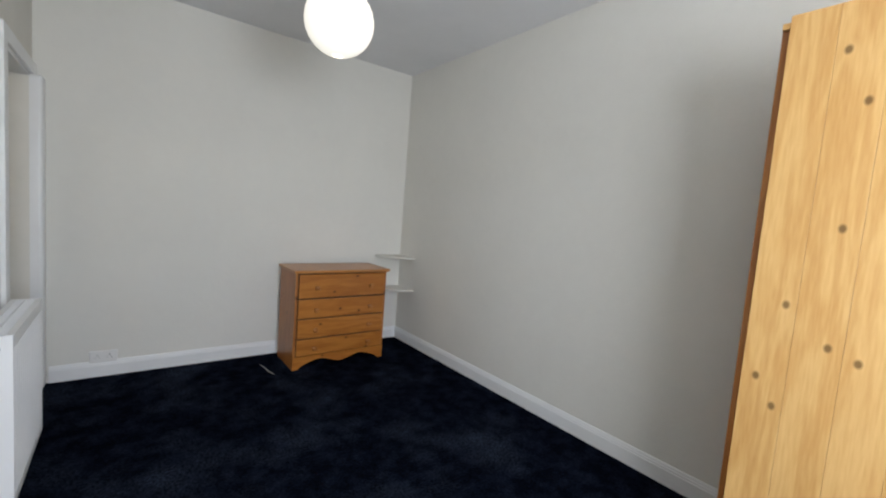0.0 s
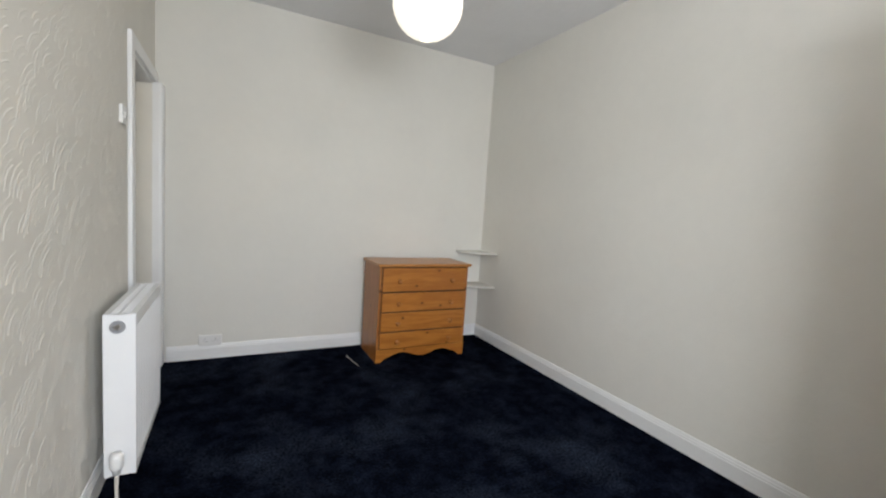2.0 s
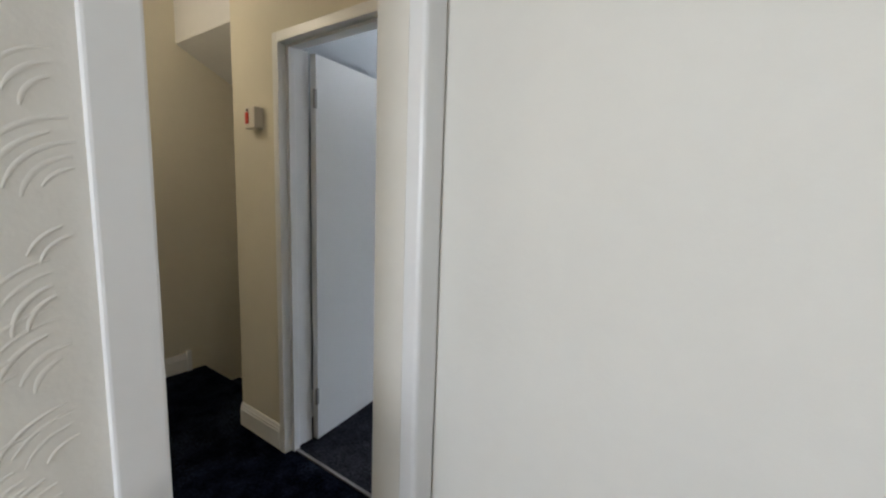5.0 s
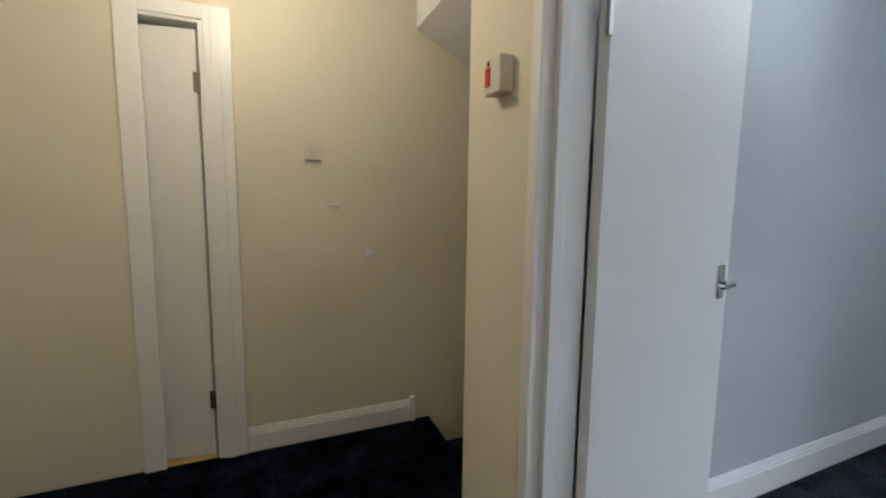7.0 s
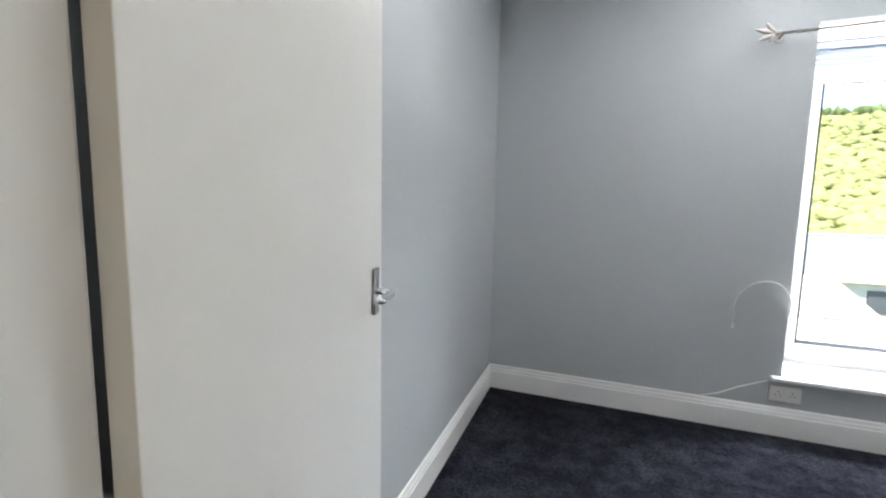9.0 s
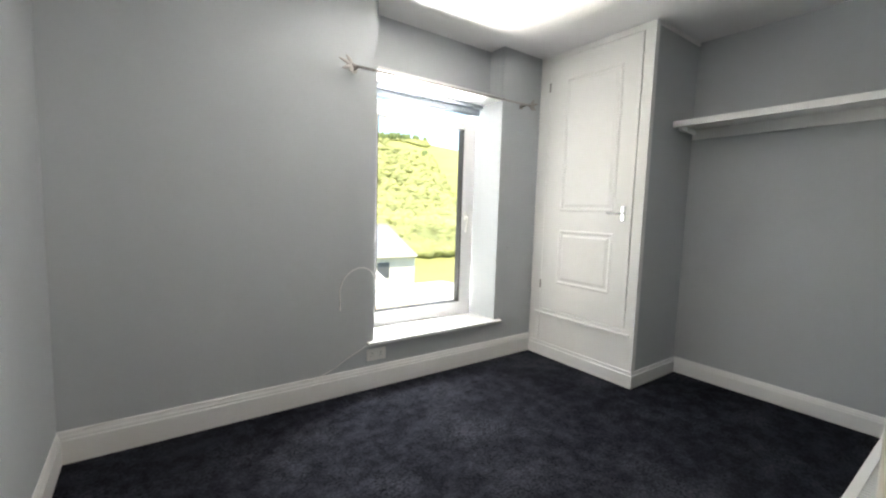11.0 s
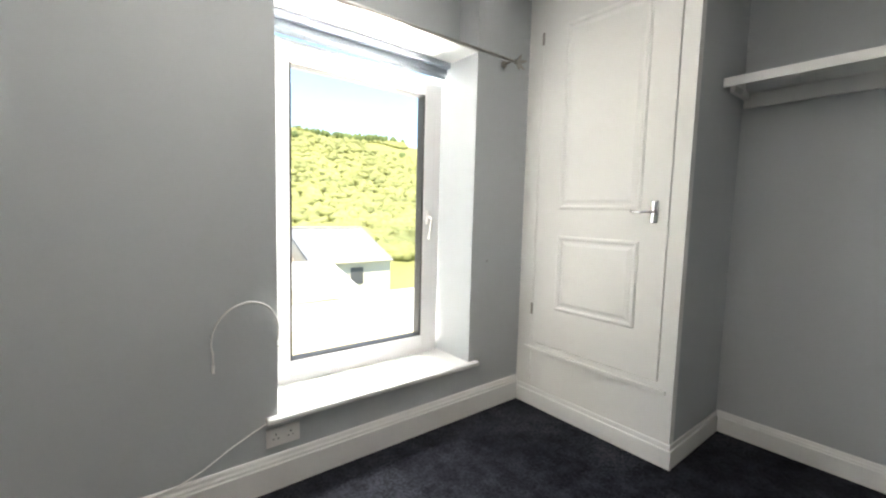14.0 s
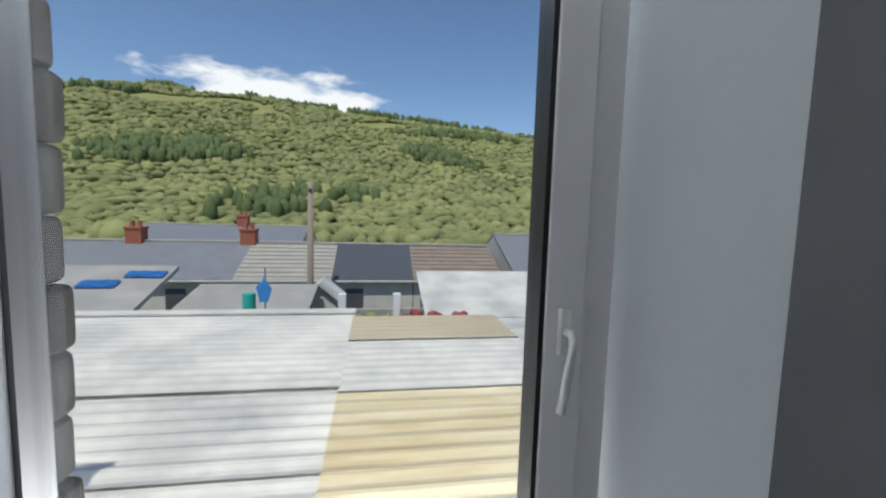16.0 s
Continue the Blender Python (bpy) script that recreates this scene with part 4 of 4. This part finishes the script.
nl = thing("wall_plug", "small blue grey plug in the wall", "wall plug")
bm = bmesh.new(); cyl(bm, (1.89, BY - 0.004, 0.98), (1.89, BY, 0.98), 0.006, n=10)
part("plug", bm, M_GREYFIT, nl)

# ---- outdoors ----


def terrain(x, y):
    base = -3.0 - 4.0 * min(1, max(0, (y - 8) / 14))
    if y > 55:
        u = min(1.0, (y - 55) / 600)
        ridge_h = 137 - 0.055 * x + 10 * noise.noise((x * 0.006, 3.1, 0)) - 5 * math.sin(x * 0.011)
        s = u * u * (3 - 2 * u)
        base += (ridge_h + 4) * (0.55 * s + 0.45 * u) + 5 * noise.noise((x * 0.012, y * 0.012, 0)) * u
    return base


xs = [-900 + 40 * i for i in range(46)]
ys = [-200, -60, 0, 3, 5, 8, 12, 16, 22, 28, 35, 45, 55, 70, 85, 100, 125, 150, 180, 215, 250, 290, 330, 370, 410, 450, 500, 550, 600, 655, 720, 900, 2500]
gv = [(x * (1 if y < 700 else 3), y, terrain(x, y) - (0.0 if y <= 720 else (y - 720) * 0.06)) for y in ys for x in xs]
gf = [(j * 46 + i, j * 46 + i + 1, (j + 1) * 46 + i + 1, (j + 1) * 46 + i) for j in range(len(ys) - 1) for i in range(45)]
me = bpy.data.meshes.new("ground")
me.from_pydata(gv, [], gf)
me.materials.append(M_GROUND)
for p in me.polygons:
    p.use_smooth = True
tagged(new("ground", me), "green valley floor rising to a wooded hillside", "ground", kind="structure")


def clump_shapes(rng, count=8, sub=1):
    out = []
    for k in range(count):
        bm = bmesh.new()
        bmesh.ops.create_icosphere(bm, subdivisions=sub, radius=1.0)
        off = Vector((rng.uniform(-50, 50), rng.uniform(-50, 50), k * 7.3))
        for q in bm.verts:
            n1 = noise.noise(q.co * 1.7 + off) * 0.42 + noise.noise(q.co * 4.5 + off) * 0.25
            q.co = q.co * (1 + n1)
        bm.verts.index_update()
        out.append(([q.co.copy() for q in bm.verts], [[v.index for v in f.verts] for f in bm.faces]))
        bm.free()
    return out


SHAPES = clump_shapes(random.Random(11))


def woods(name, label, material, places):
    """Many crown clumps as one object."""
    v, f = [], []
    r = random.Random(len(places))
    for x, y, z, s, hgt in places:
        vv, ff = SHAPES[r.randrange(len(SHAPES))]
        a = r.uniform(0, 6.28)
        ca, sa = math.cos(a), math.sin(a)
        b = len(v)
        v += [(x + s * (ca * q.x - sa * q.y), y + s * (sa * q.x + ca * q.y), z + hgt * q.z) for q in vv]
        f += [[b + i for i in t] for t in ff]
    me = bpy.data.meshes.new(name)
    me.from_pydata(v, [], f)
    me.materials.append(material)
    for p in me.polygons:
        p.use_smooth = True
    return tagged(new(name, me), label, "trees", kind="stuff")


rng = random.Random(21)
broad, dark = [], []
for k in range(21000):
    y = 58 + (rng.random() ** 1.6) * 590
    x = rng.uniform(-0.85, 0.62) * (y + 30)
    z = terrain(x, y)
    far = 1 + y / 260
    if y > 400 and noise.noise((x * 0.02, y * 0.015, 4.4)) < -0.12:
        continue
    if noise.noise((x * 0.016, y * 0.012, 9.0)) > 0.5 + rng.uniform(-0.15, 0.4) or (y > 590 and rng.random() < 0.7):
        dark.append((x, y, z + 1.6 * far, rng.uniform(0.7, 1.3) * far, rng.uniform(1.6, 2.6) * far))
    else:
        s = rng.uniform(0.6, 1.6) * far
        broad.append((x, y, z + s * 0.5, s, s * rng.uniform(0.45, 0.75)))
woods("hillside_woods", "bright spring green trees covering the hillside", M_LEAF, broad)
woods("conifer_woods", "dark conifers among the hillside trees", M_LEAF_D, dark)


def corrugated(x0, x1, y0, y1, z, pitch=0.22, amp=0.02, tilt=0.0, lift=0.0):
    """A corrugated sheet with ridges along x."""
    bm = bmesh.new()
    n = max(4, int((y1 - y0) / pitch * 6))
    rows = []
    for k in range(n + 1):
        y = y0 + (y1 - y0) * k / n
        dz = amp * math.cos((y - y0) / pitch * 2 * math.pi) + tilt * (y - y0) + lift
        rows.append([bm.verts.new((x, y, z + dz - h)) for x in (x0, x1) for h in (0, 0.012)])
    for a, b in zip(rows, rows[1:]):
        bm.faces.new((a[0], a[2], b[2], b[0]))
        bm.faces.new((a[1], b[1], b[3], a[3]))
        bm.faces.new((a[0], b[0], b[1], a[1]))
        bm.faces.new((a[2], a[3], b[3], b[2]))
    return bm


shed = thing("shed", "long outbuilding with weathered corrugated roof sheets below the window", "shed")
part("wall", boxes((-3.7, 4.3, -3.2, 3.35, 9.8, -0.62)), M_STONE, shed)
for k, (a, b, z) in enumerate(((3.9, 5.3, -0.50), (5.24, 6.75, -0.485), (6.69, 9.95, -0.47))):
    part("roof_sheet", corrugated(-3.8, 0.95, a, b, z), M_SHEET, shed)
for k, (a, b, z, mm) in enumerate(((3.9, 6.6, -0.475, M_SHEET_Y), (6.54, 8.3, -0.46, M_SHEET), (8.24, 9.7, -0.45, M_SHEET_B))):
    part("roof_sheet", corrugated(0.93, 3.5, a, b, z), mm, shed)
part("ridge_cap", boxes((-3.8, 9.88, -0.47, 0.97, 10.08, -0.40), bev=0.03), M_SHEET, shed)
part("barge_board", boxes((-3.86, 3.9, -0.60, -3.78, 10.0, -0.42), bev=0.01), M_RENDER, shed)


def house(name, label, x0, x1, ye, ze, yr, zr, roof, wall=None, battens=0, chimney=None, base=-8.0):
    """A terraced house: the rear roof slope from its eave (ye, ze) to the ridge (yr, zr), with the far slope behind."""
    root = thing(name, label, "house", "terraced houses")
    part("wall", boxes((x0 + 0.02, ye + 0.25, base, x1 - 0.02, 2 * yr - ye - 0.25, ze - 0.02)), wall or M_RENDER, root)
    for gx in (x0 + 0.02, x1 - 0.22):
        part("gable", extrude([(ye + 0.25, ze - 0.02), (2 * yr - ye - 0.25, ze - 0.02), (yr, zr - 0.12)], 0, gx, gx + 0.2), wall or M_RENDER, root)
    part("roof", extrude([(ye, ze), (yr, zr), (2 * yr - ye, ze), (2 * yr - ye, ze - 0.12), (yr, zr - 0.12), (ye, ze - 0.12)], 0, x0, x1), roof, root)
    if battens:
        bm = bmesh.new()
        for k in range(battens):
            u = (k + 0.5) / battens
            y, z = ye + (yr - ye) * u, ze + (zr - ze) * u
            box(bm, x0 + 0.03, y - 0.03, z, x1 - 0.03, y + 0.03, z + 0.045)
        part("tile_courses", bm, roof, root)
    part("ridge_tiles", boxes((x0, yr - 0.12, zr - 0.04, x1, yr + 0.12, zr + 0.09), bev=0.04), M_TILE_L, root)
    part("gutter", boxes((x0, ye - 0.1, ze - 0.14, x1, ye, ze - 0.04), bev=0.02), M_RENDER, root)
    for k in range(max(1, int((x1 - x0) / 2.2))):
        wx = x0 + 0.7 + k * 2.1
        part("window", boxes((wx, ye + 0.2, ze - 1.6, wx + 0.9, ye + 0.26, ze - 0.5), bev=0.02), M_SLATE, root)
    if chimney:
        ch = part("chimney", boxes((chimney - 0.4, yr - 0.35, zr - 0.3, chimney + 0.4, yr + 0.35, zr + 0.75), (chimney - 0.45, yr - 0.4, zr + 0.65, chimney + 0.45, yr + 0.4, zr + 0.78), bev=0.02), M_BRICK, root, "red brick chimney")
        for px in (-0.18, 0.18):
            bm = bmesh.new(); cyl(bm, (chimney + px, yr, zr + 0.75), (chimney + px, yr, zr + 1.1), 0.12, 0.1, n=12)
            part("chimney_pot", bm, M_BRICK, ch)
    return root


YE, ZE, YR, ZR = 23.6, -2.15, 27.2, -0.62
for lab, x0, x1, roof, bt, ch in (
        ("terraced house with a grey slate roof", -16.5, -11.5, M_SLATE_L, 0, -11.6), ("terraced house with a pale slate roof and red chimney", -11.5, -5.6, M_SLATE_L, 0, -5.8),
        ("terraced house with a buff tiled roof", -5.6, -0.9, M_TILE_L, 9, None), ("terraced house with a dark slate roof", -0.9, 3.3, M_SLATE, 0, None),
        ("terraced house with a brown tiled roof", 3.3, 8.2, M_TILE, 9, None)):
    house("house", lab, x0, x1, YE, ZE, YR, ZR, roof, battens=bt, chimney=ch)
house("house", "house with a pale slate roof further up the street", 9.2, 15.0, 25.0, -1.9, 29.5, 0.0, M_SLATE_L)
house("house", "house with a slate roof behind the terrace", -16.0, -4.0, 33.0, -1.3, 37.0, -0.1, M_SLATE_L, chimney=-9.0)
# white lean-to roofs
wr2 = thing("outbuilding", "outbuilding with a clean white metal roof", "shed")
part("roof", extrude([(16.6, -2.35), (20.6, -1.25), (20.6, -1.33), (16.6, -2.43)], 0, 3.1, 8.6), M_SHEET, wr2)
part("wall", boxes((3.3, 16.9, -7.0, 8.4, 20.4, -2.45)), M_CONCRETE, wr2)
wr3 = thing("outbuilding", "low outbuilding with a white roof", "shed")
part("roof", extrude([(8.2, -1.35), (13.5, -1.55), (13.5, -1.65), (8.2, -1.45)], 0, 4.6, 9.0), M_SHEET, wr3)
part("wall", boxes((4.7, 8.4, -6.0, 8.9, 13.3, -1.68)), M_CONCRETE, wr3)
wr4 = thing("outbuilding", "outbuilding with a sagging grey concrete roof", "shed")
part("roof", extrude([(13.5, -2.2), (18.2, -0.75), (18.2, -0.9), (13.5, -2.35)], 0, -13.0, -5.6), M_CONCRETE, wr4)
part("wall", boxes((-12.8, 13.8, -7.0, -5.8, 18.0, -2.36)), M_STONE, wr4)
for x0, x1, y0, y1 in ((-6.9, -5.7, 17.2, 17.65), (-7.9, -6.8, 16.5, 17.0)):
    tp = thing("tarpaulin", "crumpled blue tarpaulin lying on the concrete roof", "tarpaulin", "roof tarpaulins")
    bm = bmesh.new()
    grid = [[bm.verts.new((x0 + (x1 - x0) * u / 8 + 0.05 * noise.noise((u, v, x0)), y0 + (y1 - y0) * v / 4, -2.17 + 0.3085 * (y0 + (y1 - y0) * v / 4 - 13.5) + 0.04 + 0.04 * noise.noise((u * 0.9, v * 1.1, x1)))) for u in range(9)] for v in range(5)]
    for a, b in zip(grid, grid[1:]):
        for u in range(8):
            bm.faces.new((a[u], a[u + 1], b[u + 1], b[u]))
    bmesh.ops.solidify(bm, geom=bm.faces[:], thickness=0.02)
    part("sheet", bm, M_BLUE, tp)
wr5 = thing("outbuilding", "low outhouse with a grey felt roof", "shed")
part("roof", extrude([(15.5, -2.15), (19.0, -1.55), (19.0, -1.65), (15.5, -2.25)], 0, -5.2, -0.9), M_CONCRETE, wr5)
part("wall", boxes((-5.0, 15.8, -7.0, -1.1, 18.8, -2.26)), M_STONE, wr5)
gb = thing("outhouse", "small white gabled outhouse", "shed")
part("wall", extrude([(-1.6, -5), (-0.2, -5), (-0.2, -2.3), (-0.9, -1.75), (-1.6, -2.3)], 1, 19.3, 21.0), M_RENDER, gb)
part("roof", extrude([(-1.75, -2.36), (-0.9, -1.67), (-0.05, -2.36), (-0.05, -2.27), (-0.9, -1.57), (-1.75, -2.27)], 1, 19.1, 21.1), M_SHEET, gb)
wl2 = thing("garden_wall", "pale rendered garden wall with a white gate post", "wall")
part("wall", boxes((-0.2, 18.0, -6.5, 3.2, 18.2, -2.35), bev=0.02), M_CONCRETE, wl2)
for px in (-0.05, 2.0):
    part("post", boxes((px, 17.9, -6.5, px + 0.28, 18.25, -1.75), bev=0.02), M_WHITE, wl2)
bn = thing("washing_line_towel", "blue cloth hanging on a line", "laundry")
part("cloth", extrude([(-1.80, -1.16), (-1.58, -1.14), (-1.47, -0.8), (-1.60, -0.62), (-1.66, -0.42), (-1.74, -0.60), (-1.90, -0.74), (-1.83, -0.95)], 1, 14.0, 14.03), M_BLUE, bn)
part("pole", (lambda b: (cyl(b, (-1.66, 14.06, -6.5), (-1.66, 14.06, -0.2), 0.025, n=10), b)[1])(bmesh.new()), M_GREYFIT, bn)
tb = thing("water_butt", "teal plastic barrel by the wall", "barrel")
part("barrel", (lambda b: (cyl(b, (-2.12, 14.2, -6.5), (-2.12, 14.2, -0.95), 0.17, n=20), b)[1])(bmesh.new()), M_TEAL, tb)
pl = thing("utility_pole", "tall weathered timber utility pole", "pole")
bm = bmesh.new(); cyl(bm, (-1.62, 21.7, -7.5), (-1.62, 21.7, 2.58), 0.17, 0.12, n=14)
part("pole", bm, M_POLE, pl, smooth=True)
part("crossarm", boxes((-1.72, 21.5, 2.25, -1.52, 21.9, 2.35), bev=0.01), M_POLE, pl)
# copper shrub and green shrubs by the walls
rr = random.Random(5)
woods("copper_shrub", "dark red leaved shrub beside the white roof", M_FOL_RED, [(2.6 + rr.uniform(-0.4, 3.0), 17.2 + rr.uniform(-0.6, 0.4), -2.75 + rr.uniform(-0.5, 0.45), rr.uniform(0.12, 0.26), rr.uniform(0.1, 0.22)) for k in range(160)])
woods("garden_shrub", "green garden shrubs behind the shed", M_LEAF, [(0.6 + rr.uniform(-0.9, 1.2), 17.0 + rr.uniform(-0.5, 0.5), -3.0 + rr.uniform(-0.5, 0.6), rr.uniform(0.12, 0.28), rr.uniform(0.1, 0.25)) for k in range(120)])
# fluffy trees behind the terrace
woods("street_trees", "bright green trees behind the terraced roofs", M_LEAF, [(rr.uniform(-26, 24), 44 + rr.uniform(0, 14), -4.2 + rr.uniform(-1.5, 2.6), rr.uniform(0.7, 1.9), rr.uniform(0.6, 1.6)) for k in range(520)])
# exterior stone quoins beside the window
qs = thing("stone_reveal", "rough stones down the outer window edge, shade in their dark colour", "stones")
part("footing", boxes((0.53, 3.33, -3.2, 0.585, 3.41, 0.3), bev=0.01), M_STONE_SHADE, qs)
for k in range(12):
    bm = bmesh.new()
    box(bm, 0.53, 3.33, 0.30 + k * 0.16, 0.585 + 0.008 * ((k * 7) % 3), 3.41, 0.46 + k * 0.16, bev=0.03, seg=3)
    part("stone", bm, M_STONE_SHADE, qs)
